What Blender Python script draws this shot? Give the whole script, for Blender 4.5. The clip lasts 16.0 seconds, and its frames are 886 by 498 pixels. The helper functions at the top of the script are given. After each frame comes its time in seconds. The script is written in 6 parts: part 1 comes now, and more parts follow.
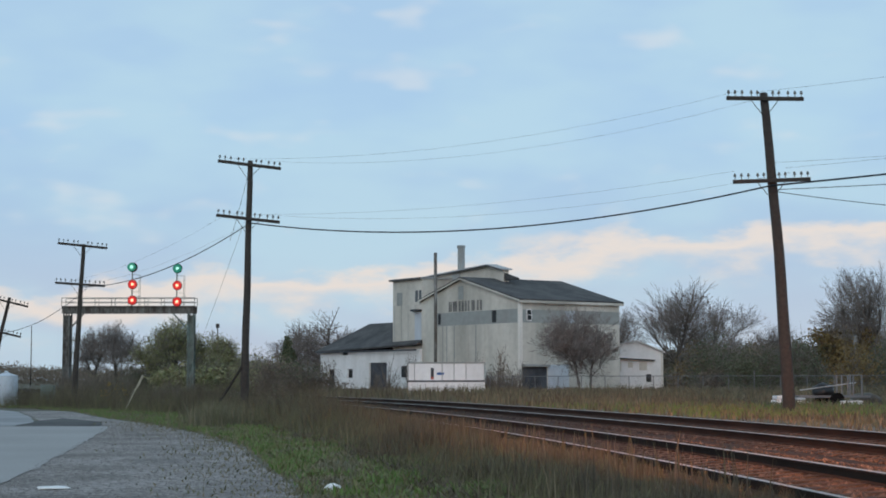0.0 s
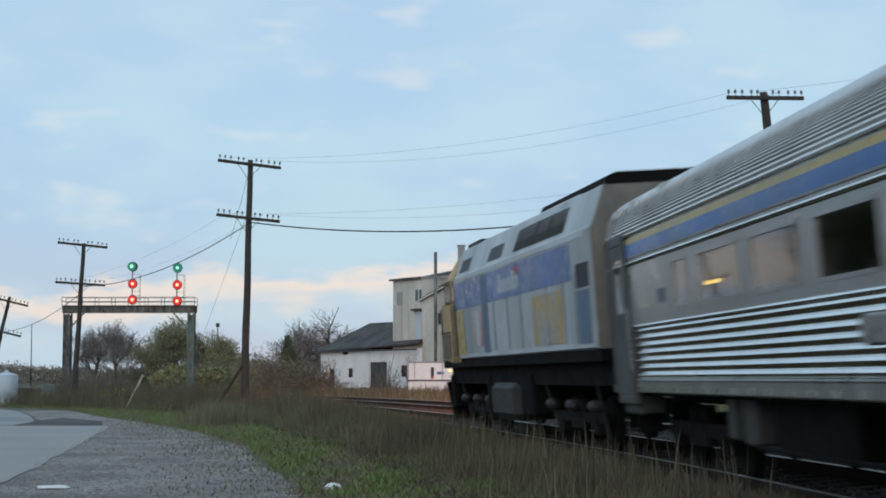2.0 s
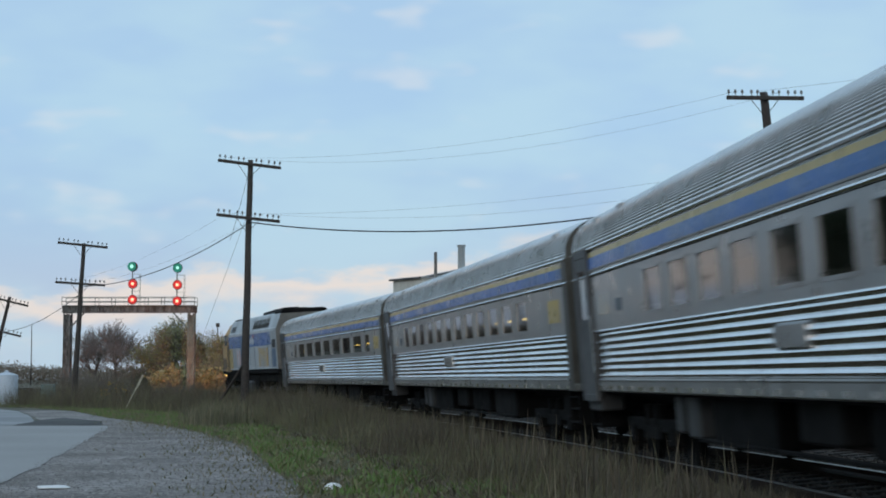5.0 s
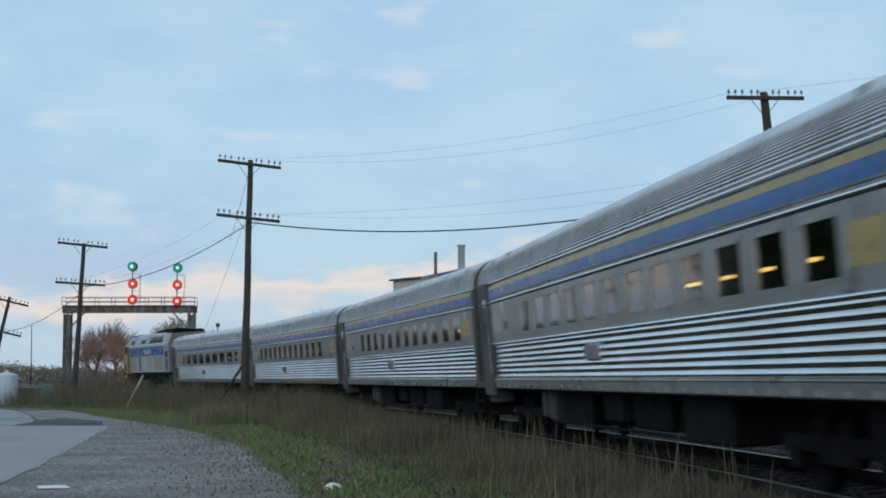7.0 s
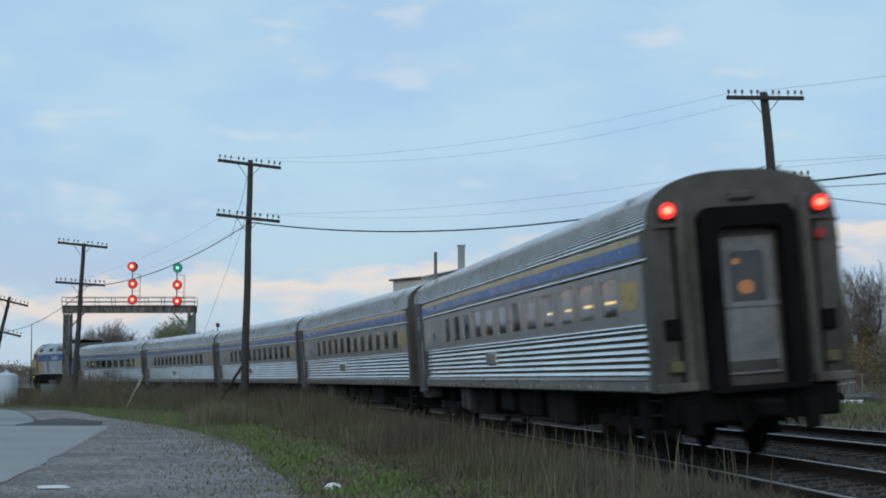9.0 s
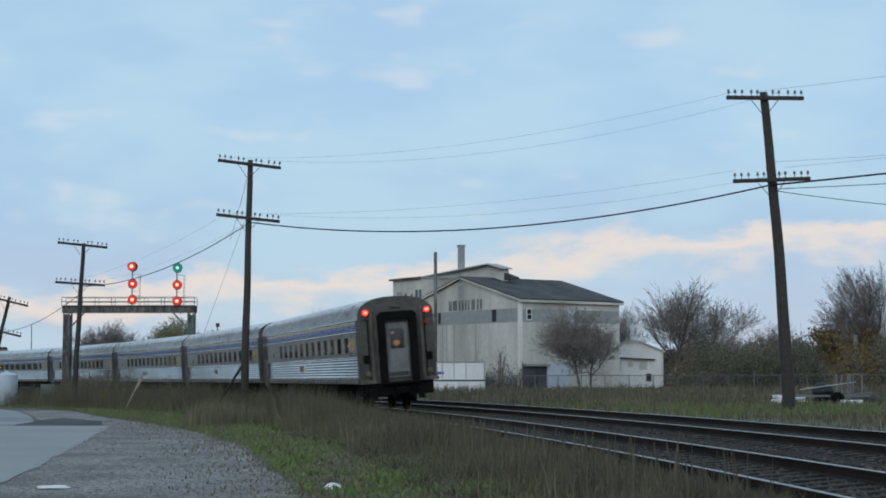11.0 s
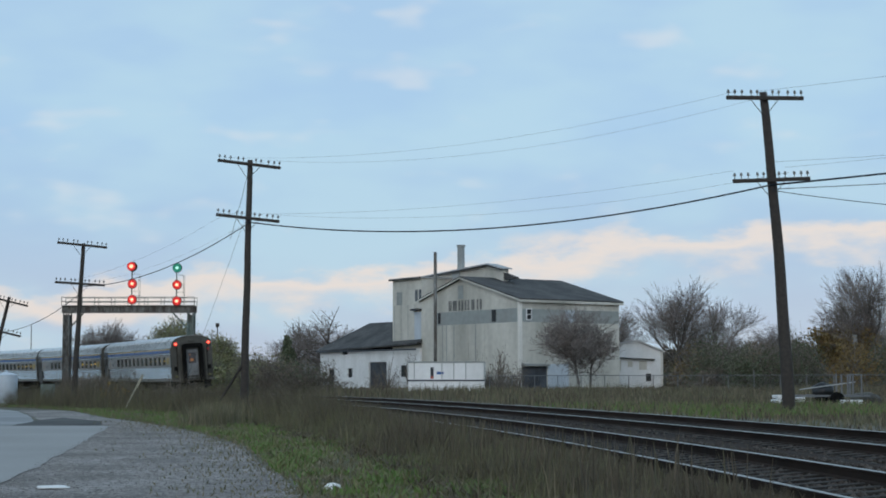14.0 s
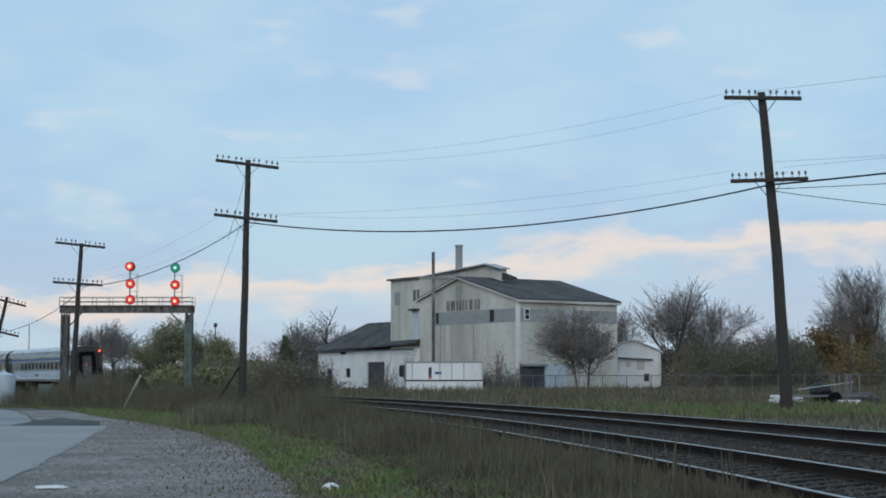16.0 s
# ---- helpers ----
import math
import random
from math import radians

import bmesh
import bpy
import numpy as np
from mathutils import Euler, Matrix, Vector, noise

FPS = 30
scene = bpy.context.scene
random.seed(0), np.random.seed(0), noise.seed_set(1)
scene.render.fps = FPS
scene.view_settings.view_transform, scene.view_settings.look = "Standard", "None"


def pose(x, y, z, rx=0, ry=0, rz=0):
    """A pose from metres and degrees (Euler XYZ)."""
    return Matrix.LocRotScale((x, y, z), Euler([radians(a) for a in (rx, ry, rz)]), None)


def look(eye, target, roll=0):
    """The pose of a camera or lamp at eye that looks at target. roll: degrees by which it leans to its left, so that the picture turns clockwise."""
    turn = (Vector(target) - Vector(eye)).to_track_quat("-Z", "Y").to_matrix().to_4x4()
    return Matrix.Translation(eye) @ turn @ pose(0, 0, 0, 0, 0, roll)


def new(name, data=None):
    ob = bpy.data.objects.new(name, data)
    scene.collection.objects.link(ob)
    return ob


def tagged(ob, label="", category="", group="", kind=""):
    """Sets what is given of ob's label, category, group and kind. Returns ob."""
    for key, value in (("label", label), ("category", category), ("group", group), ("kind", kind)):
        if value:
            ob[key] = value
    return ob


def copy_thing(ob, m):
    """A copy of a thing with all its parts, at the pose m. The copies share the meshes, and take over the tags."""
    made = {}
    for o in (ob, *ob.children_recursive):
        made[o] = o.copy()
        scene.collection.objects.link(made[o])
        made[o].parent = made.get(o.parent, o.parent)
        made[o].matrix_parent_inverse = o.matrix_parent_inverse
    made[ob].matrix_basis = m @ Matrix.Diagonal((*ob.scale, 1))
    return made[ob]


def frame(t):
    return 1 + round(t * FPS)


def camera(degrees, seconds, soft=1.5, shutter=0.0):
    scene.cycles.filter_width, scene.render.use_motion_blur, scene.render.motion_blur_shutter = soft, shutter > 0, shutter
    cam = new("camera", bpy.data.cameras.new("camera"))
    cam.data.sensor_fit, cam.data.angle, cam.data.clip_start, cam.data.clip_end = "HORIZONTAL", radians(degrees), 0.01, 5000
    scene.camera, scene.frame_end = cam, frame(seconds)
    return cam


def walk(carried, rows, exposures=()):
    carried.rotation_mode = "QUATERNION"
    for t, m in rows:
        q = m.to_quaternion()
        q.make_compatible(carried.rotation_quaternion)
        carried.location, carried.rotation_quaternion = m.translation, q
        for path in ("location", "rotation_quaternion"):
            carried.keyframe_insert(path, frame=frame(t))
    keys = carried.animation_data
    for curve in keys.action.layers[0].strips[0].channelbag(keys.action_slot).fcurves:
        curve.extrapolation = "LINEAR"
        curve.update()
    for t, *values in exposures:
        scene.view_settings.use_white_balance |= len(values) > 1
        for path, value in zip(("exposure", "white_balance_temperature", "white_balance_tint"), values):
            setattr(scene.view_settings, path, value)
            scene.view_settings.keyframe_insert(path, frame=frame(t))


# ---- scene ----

# ---- camera and its walk ----
# a tripod beside the line, 1.3 m above the low rail; the head gives a little
cam = camera(31.54, 16.0, soft=1.8, shutter=0.6)
EYE = Vector((0.0, 0.0, 1.335))


def head(right, down):
    """The camera's pose with the head off its rest by thousandths of a radian."""
    a, e = right * 0.001, 0.08239 - down * 0.001
    way = Vector((math.sin(a) * math.cos(e), math.cos(a) * math.cos(e), math.sin(e)))
    return look(EYE, EYE + way, -0.076)


CAMERA_ROWS = [(0.0, head(0.1, -0.4)), (0.4, head(0, 0)), (1.0, head(0, 0)), (1.3, head(0.4, 0)), (1.5, head(0.9, 0)), (1.8, head(0.1, 0)),
               (2.5, head(0, 0)), (7.0, head(0, 0)), (12.0, head(0.1, 0)), (13.8, head(0.1, 0)), (14.5, head(0.8, 0)),
               (15.2, head(0.3, 0)), (15.6, head(0.6, 0)), (16.0, head(1.5, 0))]
EXPOSURES = [(0.0, 0.0, 6500, 10), (0.5, 0.02, 6550, 10), (1.1, 0.29, 6950, 10), (1.45, 0.42, 6950, 10), (1.75, 0.24, 6850, 10), (2.4, 0.02, 6450, 10), (9.0, 0.0, 6400, 10), (16.0, 0.0, 6450, 10)]
walk(cam, CAMERA_ROWS, EXPOSURES)

# ---- world, sun ----
world = bpy.data.worlds.new("dusk_sky")
scene.world = world
world.use_nodes = True
wt = world.node_tree
for n in list(wt.nodes):
    wt.nodes.remove(n)


def wnode(kind, **values):
    n = wt.nodes.new(kind)
    for k, v in values.items():
        n.inputs[k].default_value = v
    return n


sky = wt.nodes.new("ShaderNodeTexSky")
sky.sky_type = "NISHITA"
sky.sun_disc = False
sky.sun_elevation, sky.sun_rotation = radians(9), radians(200)
sky_bg = wnode("ShaderNodeBackground", Strength=0.08)
wt.links.new(sky.outputs[0], sky_bg.inputs[0])
coord = wt.nodes.new("ShaderNodeTexCoord")
split = wt.nodes.new("ShaderNodeSeparateXYZ")
wt.links.new(coord.outputs["Generated"], split.inputs[0])
# cloud sheet: colour by height above the horizon, broken by soft lumps
grade = wt.nodes.new("ShaderNodeValToRGB")
wt.links.new(split.outputs["Z"], grade.inputs[0])
stops = [(0.0, (0.52, 0.58, 0.72)), (0.035, (0.50, 0.60, 0.76)), (0.10, (0.43, 0.61, 0.82)), (0.16, (0.43, 0.64, 0.87)), (0.5, (0.44, 0.62, 0.82))]
el = grade.color_ramp.elements
while len(el) < len(stops):
    el.new(0.5)
for e, (p, c) in zip(el, stops):
    e.position, e.color = p, (*c, 1)
squash = wt.nodes.new("ShaderNodeMapping")
squash.inputs["Scale"].default_value = (1, 1, 2.6)
wt.links.new(coord.outputs["Generated"], squash.inputs[0])


def lumps(scale, detail, lo, hi, shift):
    move = wt.nodes.new("ShaderNodeVectorMath")
    move.inputs[1].default_value = (shift, shift * 0.7, 0)
    wt.links.new(squash.outputs[0], move.inputs[0])
    n = wnode("ShaderNodeTexNoise", Scale=scale, Detail=detail, Roughness=0.5)
    wt.links.new(move.outputs[0], n.inputs["Vector"])
    r = wnode("ShaderNodeMapRange", **{"From Min": lo, "From Max": hi})
    r.interpolation_type = "SMOOTHSTEP"
    wt.links.new(n.outputs[0], r.inputs[0])
    return r.outputs[0]


def blend(fac, a, b):
    m = wt.nodes.new("ShaderNodeMix")
    m.data_type = "RGBA"
    wt.links.new(fac, m.inputs[0])
    for s, v in ((6, a), (7, b)):
        if isinstance(v, tuple):
            m.inputs[s].default_value = (*v, 1)
        else:
            wt.links.new(v, m.inputs[s])
    return m.outputs[2]


def times(a, k):
    m = wt.nodes.new("ShaderNodeMath")
    m.operation = "MULTIPLY"
    wt.links.new(a, m.inputs[0])
    if isinstance(k, float):
        m.inputs[1].default_value = k
    else:
        wt.links.new(k, m.inputs[1])
    return m.outputs[0]


def bell(lo, mid, hi, source):
    """1 at mid, falling off to lo and hi."""
    r = wt.nodes.new("ShaderNodeValToRGB")
    r.color_ramp.interpolation = "EASE"
    e = r.color_ramp.elements
    e[0].position, e[0].color = lo, (0, 0, 0, 1)
    e[1].position, e[1].color = mid, (1, 1, 1, 1)
    t = e.new(hi)
    t.color = (0, 0, 0, 1)
    wt.links.new(source, r.inputs[0])
    return r.outputs[0]


colour = blend(times(lumps(8, 3, 0.36, 0.68, 3.1), 0.6), grade.outputs[0], (0.54, 0.76, 0.87))
colour = blend(times(lumps(17, 2, 0.56, 0.80, 1.7), 0.6), colour, (0.76, 0.80, 0.84))
# the low bright bank of cloud, sinking towards the left, with a ragged edge
tilt = wt.nodes.new("ShaderNodeVectorMath")
tilt.operation = "DOT_PRODUCT"
tilt.inputs[1].default_value = (-0.09, 0, 1)
wt.links.new(coord.outputs["Generated"], tilt.inputs[0])
ragged = wnode("ShaderNodeMath")
ragged.operation = "MULTIPLY_ADD"
wt.links.new(lumps(16, 5, 0.25, 0.75, 2.2), ragged.inputs[0])
ragged.inputs[1].default_value = -0.026
wt.links.new(tilt.outputs["Value"], ragged.inputs[2])
colour = blend(times(bell(0.036, 0.056, 0.068, ragged.outputs[0]), lumps(4, 3, 0.28, 0.50, 6.4)), colour, (0.84, 0.76, 0.72))
cloud_bg = wnode("ShaderNodeBackground", Strength=1.0)
wt.links.new(colour, cloud_bg.inputs[0])
mixer = wt.nodes.new("ShaderNodeMixShader")
mixer.inputs[0].default_value = 0.9
wt.links.new(sky_bg.outputs[0], mixer.inputs[1])
wt.links.new(cloud_bg.outputs[0], mixer.inputs[2])
wout = wt.nodes.new("ShaderNodeOutputWorld")
wt.links.new(mixer.outputs[0], wout.inputs[0])

sun = new("sun", bpy.data.lights.new("sun", "SUN"))
sun.data.energy, sun.data.angle, sun.data.color = 0.75, radians(40), (1.0, 0.95, 0.9)
sun.matrix_world = look((-25, -60, 40), (0, 60, 0))


# ---- materials ----
def material(name, colour, rough=0.7, metal=0.0, vary=0.25, grain=8.0, stains=0.6, bump=0.0, dark=None, by_piece=0.0, streak=1.0):
    """A surface with fine grain, broad stains and relief, in metres. dark: the stains' colour. streak: stretch of the stains along z."""
    m = bpy.data.materials.new(name)
    m.use_nodes = True
    t = m.node_tree
    b = t.nodes["Principled BSDF"]
    b.inputs["Metallic"].default_value = metal
    tc = t.nodes.new("ShaderNodeTexCoord")
    mp = t.nodes.new("ShaderNodeMapping")
    mp.inputs["Scale"].default_value = (1, 1, 1 / streak)
    t.links.new(tc.outputs["Object"], mp.inputs[0])
    fine, broad = t.nodes.new("ShaderNodeTexNoise"), t.nodes.new("ShaderNodeTexNoise")
    fine.inputs["Scale"].default_value, broad.inputs["Scale"].default_value = grain, stains
    fine.inputs["Detail"].default_value, broad.inputs["Detail"].default_value = 6, 5
    t.links.new(tc.outputs["Object"], fine.inputs["Vector"])
    t.links.new(mp.outputs[0], broad.inputs["Vector"])

    def mix(fac, a, c, kind="MIX"):
        n = t.nodes.new("ShaderNodeMix")
        n.data_type, n.blend_type = "RGBA", kind
        for s, v in ((0, fac), (6, a), (7, c)):
            if isinstance(v, (tuple, float)):
                n.inputs[s].default_value = (*v, 1) if isinstance(v, tuple) else v
            else:
                t.links.new(v, n.inputs[s])
        return n.outputs[2]

    def remap(src, lo, hi, a, c):
        n = t.nodes.new("ShaderNodeMapRange")
        for k, v in zip(("From Min", "From Max", "To Min", "To Max"), (lo, hi, a, c)):
            n.inputs[k].default_value = v
        t.links.new(src, n.inputs[0])
        return n.outputs[0]
    dark = dark or tuple(c * (1 - vary * 1.6) if vary < 0.6 else c * 0.1 for c in colour)
    col = mix(remap(broad.outputs[0], 0.38, 0.68, 0.0, 1.0), colour, dark)
    g = remap(fine.outputs[0], 0.3, 0.7, 1 - vary, 1 + vary)
    col = mix(1.0, col, g, "MULTIPLY")
    if by_piece:
        oi = t.nodes.new("ShaderNodeObjectInfo")
        col = mix(1.0, col, remap(oi.outputs["Random"], 0, 1, 1 - by_piece, 1 + by_piece), "MULTIPLY")
    t.links.new(col, b.inputs["Base Color"])
    t.links.new(remap(fine.outputs[0], 0.3, 0.7, max(rough - 0.1, 0.02), min(rough + 0.1, 1)), b.inputs["Roughness"])
    if bump:
        bp = t.nodes.new("ShaderNodeBump")
        bp.inputs["Distance"].default_value = bump
        t.links.new(fine.outputs[0], bp.inputs["Height"])
        t.links.new(bp.outputs[0], b.inputs["Normal"])
    return m


def glow(name, colour, strength):
    m = bpy.data.materials.new(name)
    m.use_nodes = True
    b = m.node_tree.nodes["Principled BSDF"]
    b.inputs["Base Color"].default_value = (*(c * 0.15 for c in colour), 1)
    b.inputs["Emission Color"].default_value = (*colour, 1)
    b.inputs["Emission Strength"].default_value = strength
    return m


def glass(name, tint=(0.75, 0.8, 0.8), rough=0.04):
    """A thin pane: part mirror by Fresnel, the rest lets light through."""
    m = bpy.data.materials.new(name)
    m.use_nodes = True
    t = m.node_tree
    t.nodes.clear()
    out, mx = t.nodes.new("ShaderNodeOutputMaterial"), t.nodes.new("ShaderNodeMixShader")
    tr, gl, fr = t.nodes.new("ShaderNodeBsdfTransparent"), t.nodes.new("ShaderNodeBsdfGlossy"), t.nodes.new("ShaderNodeFresnel")
    tr.inputs[0].default_value = (*tint, 1)
    gl.inputs["Roughness"].default_value = rough
    fr.inputs[0].default_value = 1.75
    gl.inputs[0].default_value = (0.86, 0.88, 0.90, 1)
    t.links.new(fr.outputs[0], mx.inputs[0])
    t.links.new(tr.outputs[0], mx.inputs[1])
    t.links.new(gl.outputs[0], mx.inputs[2])
    t.links.new(mx.outputs[0], out.inputs[0])
    return m


M_GROUND = material("dry_ground", (0.12, 0.108, 0.08), 0.95, vary=0.35, grain=3.0, stains=0.12, bump=0.05, dark=(0.055, 0.060, 0.035))
M_GRASS_SOIL = material("verge_turf", (0.085, 0.092, 0.05), 0.95, vary=0.4, grain=5, stains=0.5, bump=0.04, dark=(0.09, 0.085, 0.055))
M_GRAVEL = material("gravel", (0.26, 0.236, 0.222), 0.95, vary=0.6, grain=6, stains=0.5, bump=0.03, dark=(0.135, 0.12, 0.112))
M_ASPHALT = material("worn_asphalt", (0.30, 0.292, 0.285), 0.85, vary=0.12, grain=12, stains=0.15, bump=0.01, dark=(0.255, 0.25, 0.24))
M_BALLAST = material("stained_ballast", (0.036, 0.027, 0.022), 0.95, vary=0.55, grain=9, stains=0.5, bump=0.06, dark=(0.028, 0.021, 0.017))
M_RAIL = material("rail_rust", (0.034, 0.023, 0.018), 0.85, 0.0, vary=0.3, grain=5, stains=0.5)
M_RAILTOP = material("rail_running_face", (0.36, 0.355, 0.345), 0.5, 1.0, vary=0.06, grain=4, stains=0.3)
M_TIE = material("creosoted_tie", (0.026, 0.021, 0.017), 0.9, vary=0.35, grain=14, stains=2, bump=0.01, by_piece=0.3)
M_STEEL = material("stainless_steel", (0.74, 0.74, 0.735), 0.16, 1.0, vary=0.05, grain=3, stains=0.35, dark=(0.58, 0.57, 0.56))
M_STEELBAND = material("dull_window_band", (0.40, 0.40, 0.395), 0.34, 0.85, vary=0.08, grain=2.5, stains=0.5, dark=(0.33, 0.325, 0.32), streak=3)
M_ROOF = material("fluted_roof_steel", (0.72, 0.72, 0.72), 0.32, 0.9, vary=0.08, grain=3, stains=0.4, dark=(0.50, 0.49, 0.48))
M_BLUE = material("blue_paint", (0.016, 0.105, 0.34), 0.30, vary=0.12, grain=4, stains=0.7, dark=(0.025, 0.095, 0.23))
M_YELLOW = material("yellow_paint", (0.46, 0.33, 0.09), 0.32, vary=0.12, grain=4, stains=0.7, dark=(0.36, 0.28, 0.12))
M_GREYPAINT = material("grey_locomotive_paint", (0.43, 0.465, 0.485), 0.45, vary=0.16, grain=3, stains=0.7, dark=(0.26, 0.28, 0.29), streak=4)
# M_BLACK and M_UNDER: shade under the train is put into the near-black
M_BLACK = material("dirty_black_with_shade", (0.007, 0.0067, 0.0064), 0.9, 0.0, vary=0.4, grain=4, stains=1)
M_DARKEND = material("grimy_end_wall", (0.088, 0.083, 0.070), 0.65, 0.1, vary=0.3, grain=3, stains=1.2, dark=(0.045, 0.043, 0.036), streak=3)
M_UNDER = material("shaded_underframe", (0.013, 0.0125, 0.012), 0.85, vary=0.4, grain=4, stains=1)
# M_INSIDE carries the dimness inside the coaches in its own colour
M_INSIDE = material("unlit_coach_inside", (0.010, 0.0098, 0.0095), 0.9, vary=0.15)
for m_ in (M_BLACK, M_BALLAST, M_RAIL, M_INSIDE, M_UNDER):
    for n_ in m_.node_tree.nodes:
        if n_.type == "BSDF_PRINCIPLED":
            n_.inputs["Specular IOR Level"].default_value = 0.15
for m_ in (M_BLUE, M_YELLOW):
    m_.node_tree.nodes["Principled BSDF"].inputs["Specular IOR Level"].default_value = 0.27
M_GRIMEBOX = material("grimy_box_paint", (0.045, 0.044, 0.042), 0.75, vary=0.3, grain=4, stains=1, dark=(0.025, 0.024, 0.023))
M_TANKGREY = material("dull_grey_box_paint", (0.07, 0.07, 0.069), 0.6, vary=0.25, grain=4, stains=1, dark=(0.04, 0.04, 0.039))
M_GLASS = glass("coach_glass", (0.30, 0.33, 0.34))
M_LAMP = glow("warm_coach_lamp", (1.0, 0.62, 0.14), 4.0)
M_POLE = material("weathered_pole_timber", (0.048, 0.041, 0.036), 0.9, vary=0.35, grain=9, stains=1, bump=0.012, dark=(0.04, 0.033, 0.028), streak=8)
M_WIRE = material("line_wire", (0.03, 0.03, 0.03), 0.6, 0.3)
M_CABLE = material("sheathed_cable", (0.012, 0.02, 0.03), 0.6)
M_INSUL = material("insulator_glass", (0.10, 0.11, 0.11), 0.25, vary=0.2)
M_WALL = material("stained_render", (0.60, 0.58, 0.52), 0.9, vary=0.08, grain=2, stains=0.28, bump=0.01, dark=(0.37, 0.355, 0.31), streak=4)
M_WALLGREY = material("grey_painted_band", (0.30, 0.325, 0.315), 0.9, vary=0.1, grain=2, stains=0.4, dark=(0.28, 0.29, 0.28), streak=2)
M_WHITE = material("whitewash", (0.80, 0.80, 0.80), 0.85, vary=0.05, grain=3, stains=0.5, dark=(0.66, 0.66, 0.65), streak=3)
M_TARROOF = material("tar_shingle_roof", (0.075, 0.073, 0.072), 0.9, vary=0.4, grain=3, stains=0.5, bump=0.03, dark=(0.035, 0.035, 0.036))
M_TINROOF = material("pale_tin_roof", (0.45, 0.45, 0.45), 0.5, 0.4, vary=0.15, stains=0.4)
# near-black sheets: the unlit inside of windows and openings is put into the colour
M_UNLITBLACK = material("unlit_opening_black", (0.015, 0.015, 0.016), 0.6)
M_GREENSTEEL = material("faded_green_steel", (0.15, 0.20, 0.18), 0.7, vary=0.2, grain=5, stains=1.2, dark=(0.09, 0.08, 0.065), streak=3)
M_RUSTSTEEL = material("rusty_girder", (0.075, 0.062, 0.052), 0.85, vary=0.35, grain=4, stains=2.2, dark=(0.20, 0.20, 0.19), streak=3)
M_RED = glow("red_signal_light", (0.9, 0.02, 0.015), 0.6)
M_REDCORE = glow("red_signal_core", (1.0, 0.30, 0.18), 3.0)
M_GREEN = glow("green_signal_light", (0.0, 0.20, 0.13), 0.9)
M_GREENCORE = glow("green_signal_core", (0.45, 1.0, 0.80), 1.0)
M_BARK = material("grey_bark", (0.13, 0.115, 0.105), 0.95, vary=0.35, grain=9, stains=2)
M_TWIG = material("bare_twigs", (0.235, 0.205, 0.19), 0.95, vary=0.3, grain=2, stains=0.3)


# ---- mesh helpers ----
def mesh_of(name, verts, faces, mats, index=None, smooth=False):
    me = bpy.data.meshes.new(name)
    me.from_pydata(verts, [], faces)
    for m in (mats if isinstance(mats, (list, tuple)) else [mats]):
        me.materials.append(m)
    if index is not None:
        me.polygons.foreach_set("material_index", index)
    if smooth:
        me.polygons.foreach_set("use_smooth", [True] * len(me.polygons))
    me.update()
    return me


def part(name, bm, mat, parent=None, label="", smooth=False):
    """Links a bmesh as one mesh object under a thing or a part."""
    me = bpy.data.meshes.new(name)
    bmesh.ops.recalc_face_normals(bm, faces=bm.faces)
    bm.to_mesh(me)
    bm.free()
    me.materials.append(mat)
    if smooth:
        me.polygons.foreach_set("use_smooth", [True] * len(me.polygons))
    ob = new(name, me)
    if parent is not None:
        ob.parent = parent
    if label:
        ob["label"] = label
    return ob


def add_box(bm, x0, x1, y0, y1, z0, z1, m=None, bevel=0.0):
    r = bmesh.ops.create_cube(bm, size=1.0)
    vs = r["verts"]
    for v in vs:
        v.co = Vector(((x0 + x1) / 2 + v.co.x * (x1 - x0), (y0 + y1) / 2 + v.co.y * (y1 - y0), (z0 + z1) / 2 + v.co.z * (z1 - z0)))
    if bevel:
        es = {e for v in vs for e in v.link_edges}
        r2 = bmesh.ops.bevel(bm, geom=list(es), offset=bevel, segments=1, affect="EDGES")
        vs = list({v for f in r2["faces"] for v in f.verts} | {v for v in vs if v.is_valid})
    if m is not None:
        bmesh.ops.transform(bm, matrix=m, verts=[v for v in vs if v.is_valid])
    return vs


def add_tube(bm, a, b, r0, r1=None, sides=8, caps=True):
    """A tapered round bar from a to b."""
    a, b = Vector(a), Vector(b)
    r1 = r0 if r1 is None else r1
    q = (b - a).to_track_quat("Z", "Y")
    m = Matrix.Translation((a + b) / 2) @ q.to_matrix().to_4x4()
    bmesh.ops.create_cone(bm, cap_ends=caps, segments=sides, radius1=r0, radius2=r1, depth=(b - a).length, matrix=m)


def box_part(name, dims, mat, parent=None, label="", bevel=0.0, m=None):
    bm = bmesh.new()
    add_box(bm, *dims, m=m, bevel=bevel)
    return part(name, bm, mat, parent, label)


def tube_part(name, a, b, r0, mat, parent=None, r1=None, sides=8, label=""):
    bm = bmesh.new()
    add_tube(bm, a, b, r0, r1, sides)
    return part(name, bm, mat, parent, label, smooth=sides > 6)


def prism(bm, outline, y0, y1, closed=True):
    """An outline in x, z drawn out along y, with end faces when closed."""
    a = [bm.verts.new((x, y0, z)) for x, z in outline]
    b = [bm.verts.new((x, y1, z)) for x, z in outline]
    n = len(outline)
    for i in range(n if closed else n - 1):
        j = (i + 1) % n
        bm.faces.new((a[i], a[j], b[j], b[i]))
    if closed:
        bm.faces.new(a[::-1])
        bm.faces.new(b)


